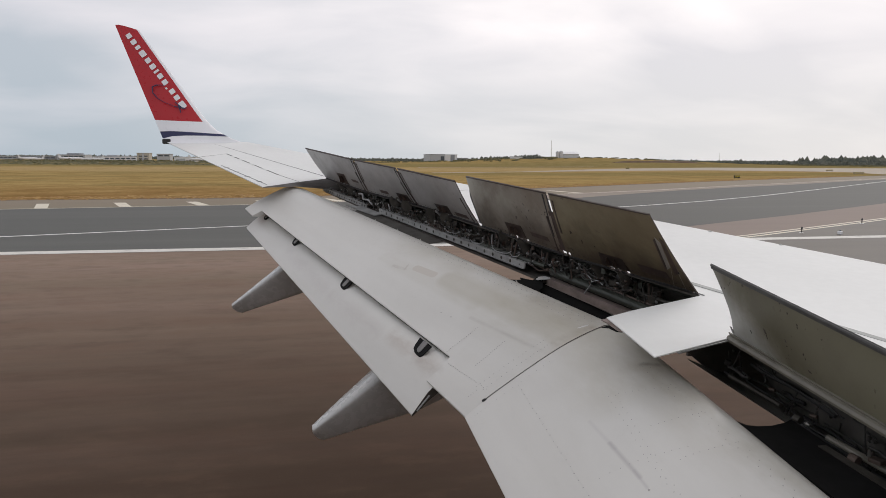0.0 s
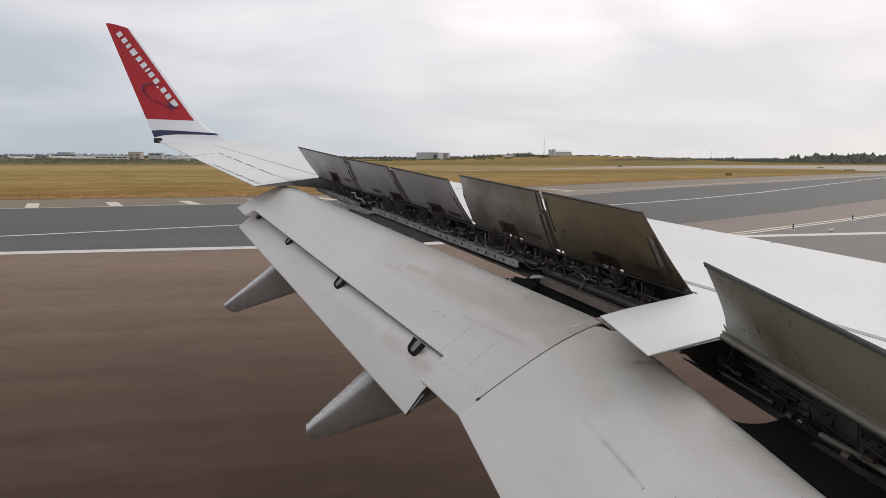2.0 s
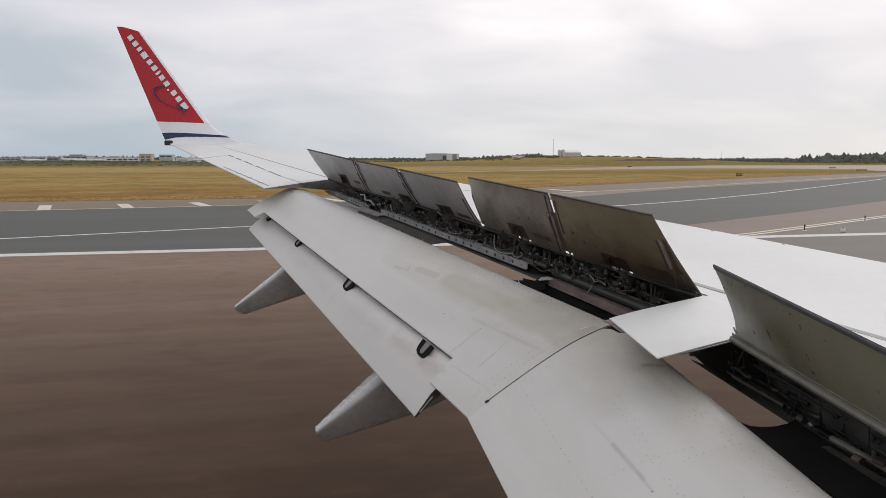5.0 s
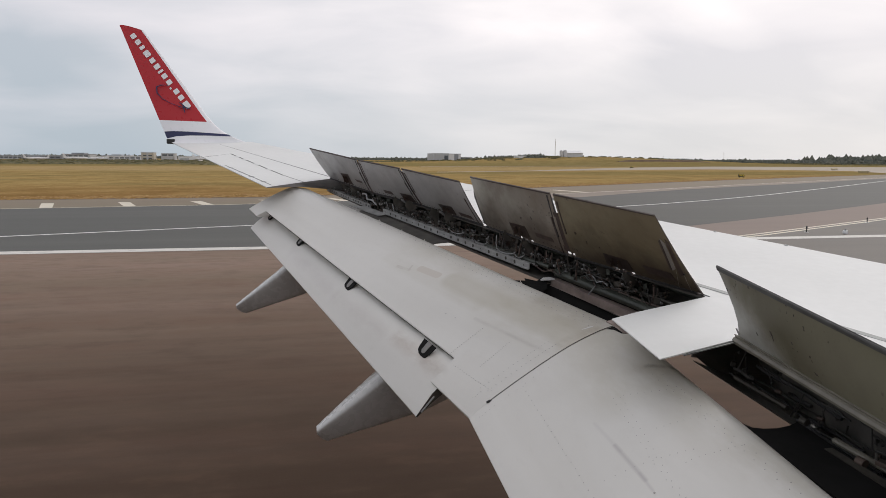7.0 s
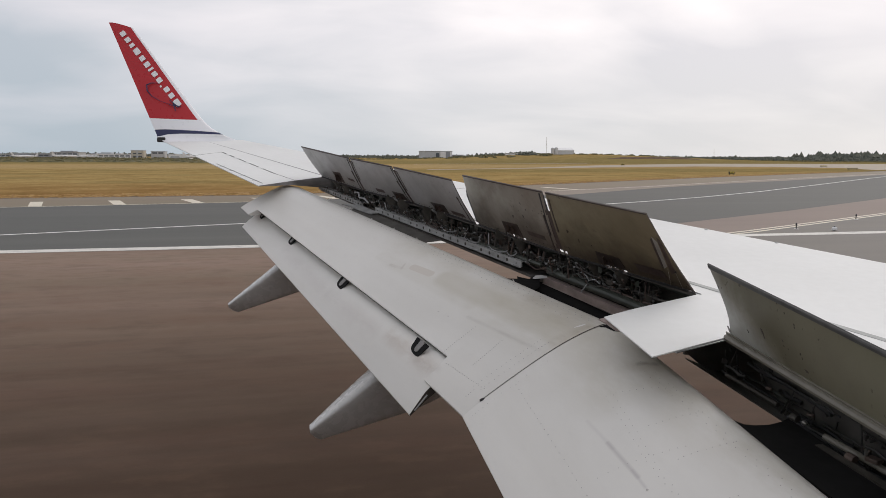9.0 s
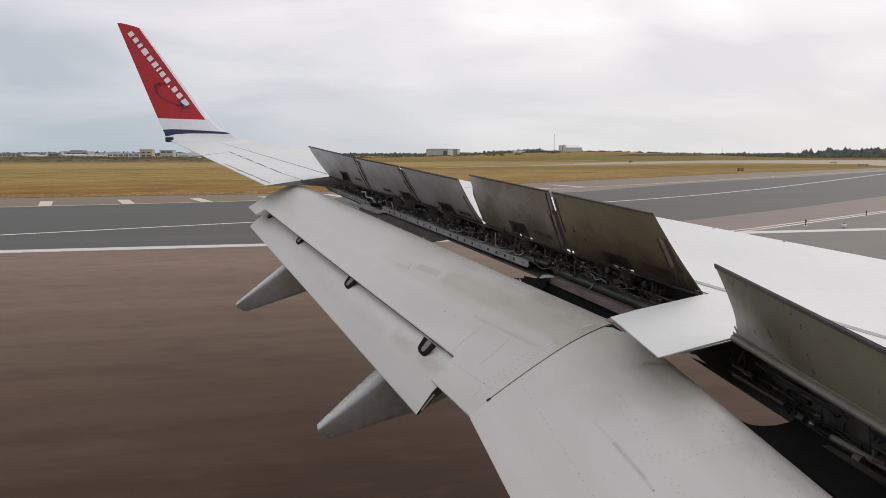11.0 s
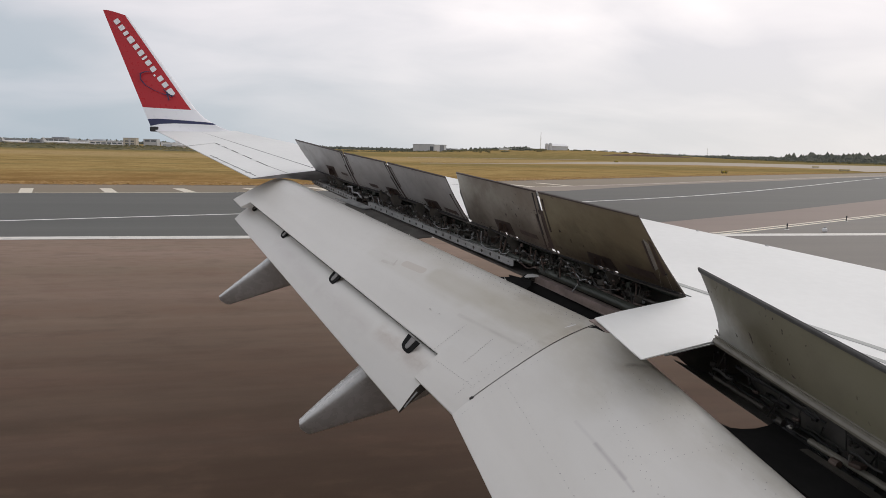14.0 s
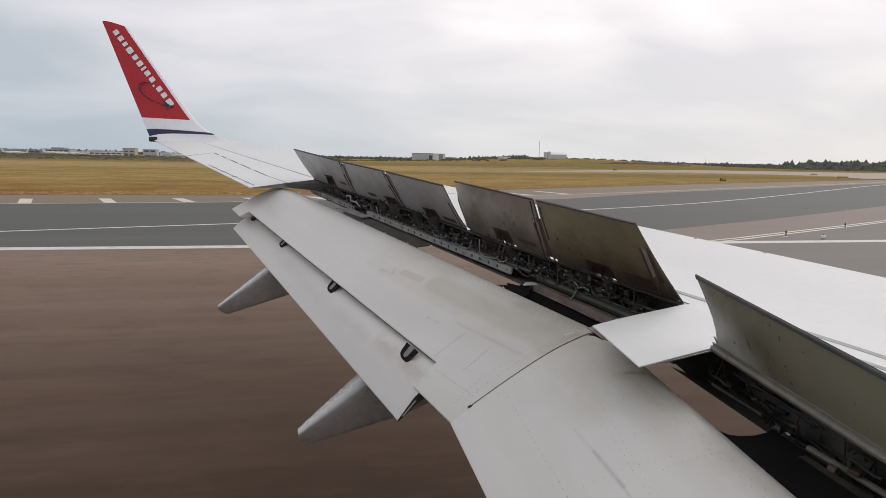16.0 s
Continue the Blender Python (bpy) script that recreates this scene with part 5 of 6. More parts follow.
LE_KNOTS = ((4.21, -0.99), (4.26, -1.15), (4.335, -1.34), (4.42, -1.50), (4.50, -1.62), (4.62, -1.745), (4.80, -1.885), (6.57, -3.165), (6.9, -3.40))


def wl_le(z):
    for (za, xa), (zb, xb) in zip(LE_KNOTS, LE_KNOTS[1:]):
        if z <= zb:
            return lerp(xa, xb, (z - za) / (zb - za))
    return LE_KNOTS[-1][1]


def wl_ring(zt, zl, sag=0.0):
    """Section of the winglet, zt high at its trailing edge and zl at its leading edge, bowed by sag between."""
    te, le = wl_te(zt), wl_le(zl)
    ch = min(le - te, 1.0)

    def at(u, t):
        z = lerp(zt, zl, u) + sag * math.sin(math.pi * u ** 0.6)
        return Vector((te + (le - te) * u, wl_y(z) + 0.02 + t * ch * 0.9, z))
    near = [at(u, -t) for u, t in ((0, 0.004), (0.15, 0.02), (0.35, 0.038), (0.65, 0.05), (0.90, 0.046), (0.945, 0.040), (0.98, 0.024), (1.0, 0.0))]
    return near + [at(u, t) for u, t in ((0.97, 0.022), (0.65, 0.05), (0.35, 0.038), (0.15, 0.02), (0, 0.004))]


def wl_part(name, zs, mats, label, mat_of=None):
    return part(name, loft([wl_ring(*z) for z in zs], mat_of=mat_of), mats, winglet, label, smooth=True)


winglet = part("winglet", loft([wl_ring(4.44, 4.395, 0.020), wl_ring(4.53, 4.48, 0.012), wl_ring(4.60, 4.56), wl_ring(4.675, 4.645)]), [winglet_white], airliner, "tall swept winglet, red above white and navy bands", smooth=True)
strip_of = lambda i: 1 if i in (4, 5, 6, 7) else 0
wl_part("red_panel", [(4.677, 4.647), (4.80, 4.79), (5.2, 5.2), (5.7, 5.7), (6.2, 6.2), (6.42, 6.40), (6.56, 6.51), (6.63, 6.545), (6.665, 6.56, 0.022)], [red_paint, winglet_white], "deep red upper part with a white leading edge", mat_of=strip_of)
wl_part("navy_band", [(4.300, 4.352, 0.046), (4.37, 4.374, 0.033), (4.438, 4.393, 0.020)], [navy_paint], "navy blue band at the winglet's foot")
# root blended into the wing tip
r0 = [W(-2.50, 15.46, 0.0), W(-2.28, 15.49, 0.0), W(-2.0, 15.53, 0.0), W(-1.5, 15.6, 0.004), W(-1.13, 15.665, 0.006), W(-1.08, 15.68, 0.006), W(-1.03, 15.69, 0.004), W(-0.98, 15.70, -0.01),
      W(-1.04, 15.69, -0.05), W(-1.5, 15.6, -0.12), W(-2.0, 15.53, -0.08), W(-2.28, 15.49, -0.05), W(-2.50, 15.46, -0.012)]
r1 = wl_ring(4.298, 4.350, 0.046)
m1 = [p.lerp(q, 0.4) + Vector((0, 0.02, -0.012)) for p, q in zip(r0, r1)]
m2 = [p.lerp(q, 0.75) + Vector((0, 0.015, -0.012)) for p, q in zip(r0, r1)]
part("blend", loft([r0, m1, m2, r1]), [winglet_white], winglet, "white curved root of the winglet", smooth=True)
part("tail_light", bevelled_box((-2.58, 15.58, 4.235), (0.16, 0.08, 0.10), 0, 0.015), rubber, winglet, "black position light housing")


def wl_on(u, z, off=0.012):
    te, le = wl_te(z), wl_le(z)
    return Vector((te + (le - te) * u, wl_y(z) + 0.02 - 0.05 * (le - te) * 0.9 - off, z))


# marking: thirteen plain white bars in a slanting row, and a plain dark arc
A, B = wl_on(0.55, 6.48), wl_on(0.72, 4.90)
A.x, B.x = -3.395, -2.20
run = (B - A)
side = Vector((0.79, 0.10, 0.60)).normalized()
tall = (1.0, 1.0, 0.95, 1.25, 1.0, 1.25, 1.15, 1.0, 1.0, 0.35, 1.0, 1.0, 1.3)
step = 0.0
width = (0.075, 0.075, 0.055, 0.10, 0.075, 0.075, 0.035, 0.075, 0.075, 0.03, 0.075, 0.075, 0.11)
tot = sum(width) + 0.02 * 13
for k, (t, wd) in enumerate(zip(tall, width)):
    c = A + run * ((step + wd / 2) / tot)
    step += wd + 0.02
    hx, hy = run.normalized() * wd * run.length / tot * 0.42, side * 0.055 * min(t, 1.1)
    low = side * (-0.055 if t == 0.35 else 0)
    poly = [c - hx - hy * 0.8, c - hx * 0.8 - hy, c + hx * 0.8 - hy, c + hx - hy * 0.8, c + hx + hy * 0.8, c + hx * 0.8 + hy, c - hx * 0.8 + hy, c - hx + hy * 0.8]
    part("marking_bar", prism([p + low for p in poly], (0, 0.006, 0)), letter_white, winglet, "plain white marking bar")
arc = [(-2.62, 5.385), (-2.70, 5.405), (-2.79, 5.40), (-2.87, 5.36), (-2.86, 5.24), (-2.76, 5.12), (-2.60, 5.03), (-2.44, 4.97), (-2.33, 4.935)]
pts = [Vector((x, wl_y(z) - 0.055, z)) for x, z in arc]
part("marking_arc", tube(pts, 0.02, 6, None, [0.003, 0.007, 0.012, 0.016, 0.013, 0.008, 0.006, 0.005, 0.004]), navy_paint, winglet, "plain dark curved arc")
for blade in (((-2.43, 5.05), (-2.41, 5.055), (-2.235, 4.91), (-2.255, 4.90)), ((-2.44, 4.952), (-2.42, 4.965), (-2.19, 4.93), (-2.20, 4.915)), ((-2.365, 5.0), (-2.335, 5.0), (-2.295, 4.83), (-2.312, 4.83))):
    part("marking_chip", prism([Vector((x, wl_y(z) - 0.058, z)) for x, z in blade], (0, 0.006, 0)), navy_paint, winglet, "plain dark chip")


# ---- fuselage side around the camera, with one window opening ----
def fuselage():
    cy, cz, r0, r1 = -1.80, 3.45, 1.95, 1.89
    xs = [-14.0, -6.0, -1.0, -0.14, 0.22, 1.0, 8.0, 16.0]
    half = math.asin(0.45 / 1.95)
    a0, a1 = half - 0.10, half + 0.12
    angs = [a1 + (math.tau - (a1 - a0)) * k / 40 for k in range(41)]
    bm = bmesh.new()
    put = lambda x, a, r: bm.verts.new((x, cy + r * math.cos(a), cz + r * math.sin(a)))
    for r in (r0, r1):
        grid = [[put(x, a, r) for a in angs] for x in xs]
        for i in range(len(xs) - 1):
            for j in range(40):
                bm.faces.new((grid[i][j], grid[i + 1][j], grid[i + 1][j + 1], grid[i][j + 1]))
            if i != 3:
                bm.faces.new((grid[i][40], grid[i + 1][40], grid[i + 1][0], grid[i][0]))
    for k in (0, 1):
        x = (xs[0], xs[-1])[k]
        bm.faces.new([put(x, a, r0) for a in angs])
    # reveal of the window opening
    c = [(xs[3], a0), (xs[4], a0), (xs[4], a1), (xs[3], a1)]
    for i in range(4):
        (xa, aa), (xb, ab) = c[i], c[(i + 1) % 4]
        bm.faces.new((put(xa, aa, r0), put(xb, ab, r0), put(xb, ab, r1), put(xa, aa, r1)))
    bmesh.ops.remove_doubles(bm, verts=bm.verts[:], dist=1e-5)
    part("fuselage", bm, fuselage_paint, airliner, "plain white fuselage side with a window opening", smooth=True)


fuselage()


# ---- landing gear, on the runway ----
def gear(x, y, top, r, name):
    leg = part(name, tube([(x, y, r), (x, y, top)], 0.09, 10), alu, airliner, "plain landing gear leg", smooth=True)
    for e in (-0.24, 0.24):
        tyre = part("wheel", tube([(x, y + e - 0.13, r), (x, y + e - 0.10, r), (x, y + e + 0.10, r), (x, y + e + 0.13, r)], r, 20, None, [r * 0.86, r, r, r * 0.86]), rubber, leg, smooth=True)


gear(1.6, 1.05, 2.0, 0.56, "main_gear")
gear(1.6, -4.65, 2.0, 0.56, "main_gear")
gear(13.8, -1.8, 1.9, 0.35, "nose_gear")


# ---- airfield ----
def ease(a, b, v):
    t = min(1.0, max(0.0, (v - a) / (b - a)))
    return t * t * (3 - 2 * t)


def gz(x, y):
    """Height of the land: flat airfield, a slow rise far out, a low hill below the silos."""
    h = -0.05 + 0.3 * ease(420, 800, y) + 1.4 * ease(800, 1500, y) + 6 * ease(1500, 4000, y)
    h -= 0.0026 * max(-600, min(900, x)) * ease(300, 900, y)
    h += 7.4 * ease(430, 640, y) * math.exp(-((x - 295) / 120) ** 2 - ((y - 740) / 240) ** 2)
    return h


def ground():
    xs = sorted(set([-3500, -2500, -1700, -1200] + list(range(-900, 1000, 60)) + [1000, 1300, 1700, 2200, 2800, 3500]))
    ys = [-2500, -800, -200, 0, 100, 200, 300, 420] + list(range(460, 1300, 50)) + [1350, 1500, 1800, 2300, 3000, 4000]
    bm = bmesh.new()
    g = [[bm.verts.new((x, y, gz(x, y))) for x in xs] for y in ys]
    for a, b in zip(g, g[1:]):
        for i in range(len(xs) - 1):
            bm.faces.new((a[i], a[i + 1], b[i + 1], b[i]))
    tagged(part("ground", bm, grass_mat, smooth=True), "dry yellow and rust airfield grass reaching to the horizon", "ground", kind="structure")


ground()
E1 = 31.2
SHOULDER = [(-700, 44), (-150, 50), (-60, 54.5), (-21.9, 59.2), (-5.7, 62.3), (12, 69.5), (30.9, 78.5), (46.2, 87.1), (69.6, 103.0), (105, 125.5), (140.6, 147.6), (260, 222)]
GRASS = [(-700, 62), (-150, 68), (-60, 70.5), (-26.4, 71.7), (-3.5, 73.6), (15, 83.0), (38.7, 98.3), (60, 112.5), (87.9, 130.2), (125, 152.5), (170.2, 178.7), (300, 262)]
CENTRE = [(-120, 22), (-60, 27.5), (-30, 33.6), (-14.3, 38.5), (-2.7, 42.7), (10, 48.0), (23.8, 54.2), (30.8, 57.9), (39.7, 63.3), (52.6, 72.4), (73.3, 88.5), (109.5, 117.3), (180, 171)]
LOW = [(9, 32.2), (23.0, 38.6), (35.7, 45.8), (55.6, 58.1), (84, 76), (140, 112), (260, 190)]
WHITE2 = [(21.5, 32.2), (24.0, 33.4), (39.7, 41.6), (62, 53.5), (110, 80)]


def between(name, low, high, mat, z, label):
    bm = bmesh.new()
    poly = [(x, y) for x, y in low] + [(x, y) for x, y in reversed(high)]
    f = bm.faces.new([bm.verts.new((x, y, z)) for x, y in poly])
    bmesh.ops.triangulate(bm, faces=[f])
    for g in bm.faces:
        if g.normal.z < 0:
            g.normal_flip()
    me_ob = part(name, bm, mat)
    return tagged(me_ob, label, "pavement", kind="structure")


tagged(part("road", sheet([(-1500, -34), (1500, -34), (1500, E1), (-1500, E1)], 0.0), runway_mat), "reddish-brown asphalt runway streaked with tyre rubber", "runway", kind="structure")
between("pavement", [(-700, E1), (9, E1), (260, E1)], SHOULDER, taxi_mat, -0.012, "dark grey asphalt taxiway beside the runway")
between("pavement_shoulder", SHOULDER, GRASS, shoulder_mat, -0.018, "tan asphalt shoulder along the grass")
between("pavement_margin", [(9, E1), (300, E1), (300, 190)], LOW + [(300, 215)], pink_mat, -0.006, "pinkish asphalt margin beside the taxiway")
between("pavement_apron", [(12.5, E1), (14.5, 24.0), (30, 17.0), (330, 15.0), (330, 150)], [(12.5, E1 + 0.3)] + WHITE2 + [(330, 202)], apron_mat, 0.003, "grey-brown asphalt between the painted lines")
def ribbon(name, pairs, mat, z, label):
    bm = bmesh.new()
    vs = [[bm.verts.new((x, y, z)) for x, y in pr] for pr in pairs]
    for a, b in zip(vs, vs[1:]):
        f = bm.faces.new((a[0], b[0], b[1], a[1]))
        f.normal_update()
        if f.normal.z < 0:
            f.normal_flip()
    return tagged(part(name, bm, mat), label, "pavement", kind="structure")


ribbon("pavement_faded", [((6, 63.5), (6, 67)), ((18, 66.5), (20, 73)), ((28.8, 70.0), (33.1, 80.0)), ((37.2, 76.7), (42.5, 86.5)), ((50, 86.5), (56.5, 95)), ((65.1, 96.3), (74.8, 106)), ((82.7, 106.6), (95.5, 119.5)), ((110, 125), (122.4, 136.3)), ((230, 200), (240, 209))], faded_mat, -0.009, "faded pinkish asphalt inside the shoulder line")
ribbon("pavement_far", [((40, 205), (40, 212)), ((68.8, 222), (75.5, 234)), ((115.9, 252), (152.8, 325)), ((170.9, 276), (246, 392)), ((199, 257), (301, 388)), ((205.6, 234), (420, 372)), ((184.2, 195.3), (420, 300))], pale_mat, -0.015, "pale far taxiway crossing the grass")
ribbon("pavement_service", [((60, 350), (60, 358)), ((180, 405), (180, 416))], pale_mat, -0.015, "narrow service road across the field")


def painted_line(name, pts, w, mat, z, label):
    bm = bmesh.new()
    left, right = [], []
    for i, p in enumerate(pts):
        a, b = Vector(pts[max(i - 1, 0)]), Vector(pts[min(i + 1, len(pts) - 1)])
        d = (b - a).normalized()
        s = Vector((-d.y, d.x)) * w / 2
        left.append(bm.verts.new((p[0] + s.x, p[1] + s.y, z)))
        right.append(bm.verts.new((p[0] - s.x, p[1] - s.y, z)))
    for i in range(len(pts) - 1):
        bm.faces.new((right[i], right[i + 1], left[i + 1], left[i]))
    return tagged(part(name, bm, mat), label, "marking", kind="structure")


painted_line("trim_edge_line", [(-1500, 31.7), (1500, 31.7)], 0.95, line_white, 0.007, "worn white runway edge line")
painted_line("trim_taxi_line", CENTRE[2:], 0.32, line_bright, 0.0, "cream taxiway centre line")
painted_line("trim_shoulder_line", SHOULDER, 0.30, line_cream, -0.006, "thin cream line along the shoulder")
painted_line("trim_soil_edge", [(x, y + 0.3) for x, y in GRASS], 1.3, soil_mat, -0.014, "bare brown soil along the edge of the grass")
painted_line("trim_lead_line", [(x, y + 0.28) for x, y in WHITE2], 0.24, line_cream, 0.004, "cream edge line of the apron")
painted_line("trim_lead_line", [(x, y - 0.28) for x, y in WHITE2], 0.24, line_cream, 0.004, "cream edge line of the apron")
for k in range(-14, 9):
    # slanting bars across the shoulder
    x = -13.95 + 5.9 * k
    def follow(line, x):
        for (xa, ya), (xb, yb) in zip(line, line[1:]):
            if xa <= x <= xb:
                return lerp(ya, yb, (x - xa) / (xb - xa))
        return line[-1][1]
    lo, hi = follow(SHOULDER, x + 0.5), follow(GRASS, x)
    y0, y1 = lo + 0.3, lerp(lo, hi, 0.50)
    bm = sheet([(x, y0), (x + 0.95, y0), (x - 0.75, y1), (x - 1.75, y1)], -0.008)
    tagged(part("shoulder_bar", bm, line_cream), "cream bar painted across the asphalt shoulder", "marking", "bars along the shoulder", "structure")
for k in range(6):
    x = 70 + k * 9
    painted_line("trim_bar", [(x, 36.0 + 4.2 * k), (x + 9, 34.2 + 3.9 * k)], 0.35, line_cream, 0.006, "cream bar painted on the apron")
painted_line("trim_exit_line", [(-190, 6), (-130, 9.5), (-90, 12.5), (-70, 16), (-58, 22)], 0.45, line_yellow, 0.006, "yellow exit line curving off the runway")

# ---- edge lights, signs, mast ----
def runway_light(x, y):
    ob = thing("edge_light", "small black runway edge light on a stub", "light", "edge lights", at=(x, y, 0))
    part("stub", tube([(0, 0, 0), (0, 0, 0.22)], 0.028, 8), sign_black, ob)
    part("lens", tube([(0, 0, 0.22), (0, 0, 0.30), (0, 0, 0.35)], 0.05, 8, None, [0.045, 0.047, 0.016]), sign_black, ob)
    part("plate", tube([(0, 0, -0.004), (0, 0, 0.02)], 0.12, 10), tag_white, ob)


for p in ((27.2, 34.0), (35.2, 38.6), (58, 33.0)):
    runway_light(*p)


ob = thing("inset_light", "white taxiway light housing on the apron", "light", at=(28.6, 32.8, 0))
part("housing", bevelled_box((0, 0, 0.11), (0.22, 0.20, 0.18), 20, 0.03), clad_white, ob)
part("stub", tube([(0, 0, -0.004), (0, 0, 0.04)], 0.06, 8), sign_black, ob)
part("lens", tube([(0, 0, 0.19), (0, 0, 0.26)], 0.05, 8, None, [0.05, 0.03]), glass_dark, ob)


def airfield_sign(at, w, h, face, text, turn, label):
    ob = thing("airfield_sign", label, "sign", "airfield signs", at=at)
    ob.rotation_euler = (0, 0, radians(turn))
    part("cabinet", bevelled_box((0, 0, 0.25 + h / 2), (w, 0.22, h), 0, 0.03), face, ob)
    part("border", box((0, -0.115, 0.25 + h - 0.05), (w * 0.96, 0.012, 0.05)), sign_black if face is sign_yellow else sign_yellow, ob)
    for sx in (-0.35, 0.35):
        part("leg", tube([(sx * w, 0, 0), (sx * w, 0, 0.27)], 0.05, 8), sign_black, ob)
    if text:
        cu = bpy.data.curves.new("text", "FONT")
        cu.body, cu.size, cu.align_x, cu.align_y, cu.extrude = text, h * 0.75, "CENTER", "CENTER", 0.004
        tmp = bpy.data.objects.new("text", cu)
        scene.collection.objects.link(tmp)
        me = bpy.data.meshes.new_from_object(tmp.evaluated_get(bpy.context.evaluated_depsgraph_get()))
        bpy.data.objects.remove(tmp)
        t = new("sign_text", me)
        t.parent, t.location, t.rotation_euler = ob, (0, -0.118, 0.25 + h / 2), (radians(90), 0, 0)
        me.materials.append(sign_black if face is sign_yellow else sign_yellow)
    else:
        for k in range(3 if face is not sign_tan else 0):
            part("writing_bar", box((lerp(-0.3, 0.3, k / 2) * w, -0.115, 0.25 + h * 0.5), (w * 0.16, 0.012, h * 0.42)), sign_yellow if face is sign_black else sign_black, ob)
    return ob


airfield_sign((96.5, 142.5, -0.05), 1.55, 0.6, sign_black, "", 8, "black airfield sign with yellow writing in the grass")
airfield_sign((215, 255, -0.05), 3.6, 0.5, sign_tan, "", 8, "long weathered tan airfield sign by the far taxiway")
airfield_sign((176, 196, -0.05), 4.6, 0.5, sign_tan, "", 8, "long weathered brown airfield sign at the taxiway corner")
airfield_sign((150, 305, -0.05), 1.8, 0.55, sign_black, "", 4, "small dark airfield sign far out in the grass")
airfield_sign((212, 56, -0.05), 2.4, 0.95, sign_yellow, "WS", -12, "yellow taxiway sign beside the runway exit")
airfield_sign((330, 52, -0.05), 2.2, 0.95, sign_yellow, "WN 7", -20, "yellow taxiway sign in the grass beside the runway")
airfield_sign((-290, 62, -0.05), 4.0, 1.1, sign_yellow, "", 5, "long yellow airfield sign on the asphalt")


def lattice_mast(x, y, h, w, mat, low_mat):
    z0 = gz(x, y)
    ob = thing("lattice_mast", "slender lattice mast with a yellow lower half", "mast", "masts", at=(x, y, z0))
    for s, t in ((-1, -1), (1, -1), (1, 1), (-1, 1)):
        part("leg", tube([(s * w, t * w, 0), (s * w * 0.8, t * w * 0.8, h * 0.45)], 0.05, 5), low_mat, ob)
        part("leg", tube([(s * w * 0.8, t * w * 0.8, h * 0.45), (s * w * 0.3, t * w * 0.3, h)], 0.04, 5), mat, ob)
    bm = bmesh.new()
    n = 9
    for k in range(n):
        za, zb = h * k / n, h * (k + 1) / n
        wa, wb = w * (1 - 0.7 * k / n), w * (1 - 0.7 * (k + 1) / n)
        sgn = 1 if k % 2 else -1
        tube([(-sgn * wa, -wa, za), (sgn * wb, -wb, zb)], 0.03, 4, bm)
        tube([(-sgn * wa, wa, za), (sgn * wb, wb, zb)], 0.03, 4, bm)
    part("bracing", bm, mat, ob)


lattice_mast(-130, 300, 13, 0.45, mast_mat, mast_yellow)
lattice_mast(258, 698, 18, 0.35, mast_mat, mast_mat)
lattice_mast(935, 1450, 22, 0.7, mast_mat, mast_mat)
lattice_mast(760, 1400, 14, 0.6, mast_mat, mast_mat)


# ---- far buildings ----
def building(name, x0, x1, y, depth, h, wall, roof, label, doors=(), bands=(), steps=(), gable=0.0):
    """A hall: walls, flat roof with parapet, doors (from, to, height, material), window bands (from, to, low, high)."""
    z0 = min(gz(x0, y), gz(x1, y)) - 0.3
    w = x1 - x0
    ob = thing(name, label, "building", at=((x0 + x1) / 2, y, z0))
    part("wall", box((0, depth / 2, h / 2), (w, depth, h)), wall, ob)
    part("roof", bevelled_box((0, depth / 2, h + 0.25), (w + 0.6, depth + 0.6, 0.5), 0, 0.1), roof, ob)
    for a, b, hh, m in doors:
        part("door", box((lerp(-w / 2, w / 2, (a + b) / 2), -0.06, hh / 2), (w * (b - a), 0.12, hh)), m, ob)
    for a, b, lo, hi in bands:
        n = max(2, int(w * (b - a) / 5))
        for k in range(n):
            c = lerp(a, b, (k + 0.5) / n)
            part("window", box((lerp(-w / 2, w / 2, c), -0.05, (lo + hi) / 2), (w * (b - a) / n * 0.8, 0.1, hi - lo)), glass_dark, ob)
    if gable:
        part("roof", prism([(-w / 2 - 0.3, -0.3, h), (-w / 2 - 0.3, depth + 0.3, h), (-w / 2 - 0.3, depth / 2, h + gable)], (w + 0.6, 0, 0)), roof, ob)
    for a, b, hh, m in steps:
        part("roof_block", box((lerp(-w / 2, w / 2, (a + b) / 2), depth / 2, h + hh / 2 + 0.4), (w * (b - a), depth * 0.6, hh)), m, ob)
    return ob


building("hangar", 150, 167.5, 800, 40, 8.4, clad_grey, clad_dark, "large grey aircraft hangar across the field", doors=((0.72, 0.95, 6.5, glass_dark),))
building("hangar_annex", 168, 182, 801, 30, 7.6, clad_white, clad_grey, "pale hangar annex with a dark tall door", doors=((0.45, 0.8, 7.4, clad_dark),))
building("workshop", 183, 200, 820, 20, 3.2, clad_grey, clad_dark, "low grey workshop behind the hangar", bands=((0.1, 0.9, 1.5, 2.6),))
building("low_shed", 201, 250, 850, 14, 2.0, clad_white, clad_grey, "long low white shed")
building("terminal", -270, -240, 900, 30, 6.4, clad_grey, clad_dark, "grey terminal block with rows of dark windows", bands=((0.04, 0.96, 1.6, 2.7), (0.04, 0.96, 4.0, 5.4)), steps=((0.3, 0.75, 1.6, clad_dark),))
building("terminal_pier", -314, -271, 905, 25, 4.6, clad_dark, clad_grey, "dark grey terminal pier", bands=((0.05, 0.95, 2.2, 3.6),))
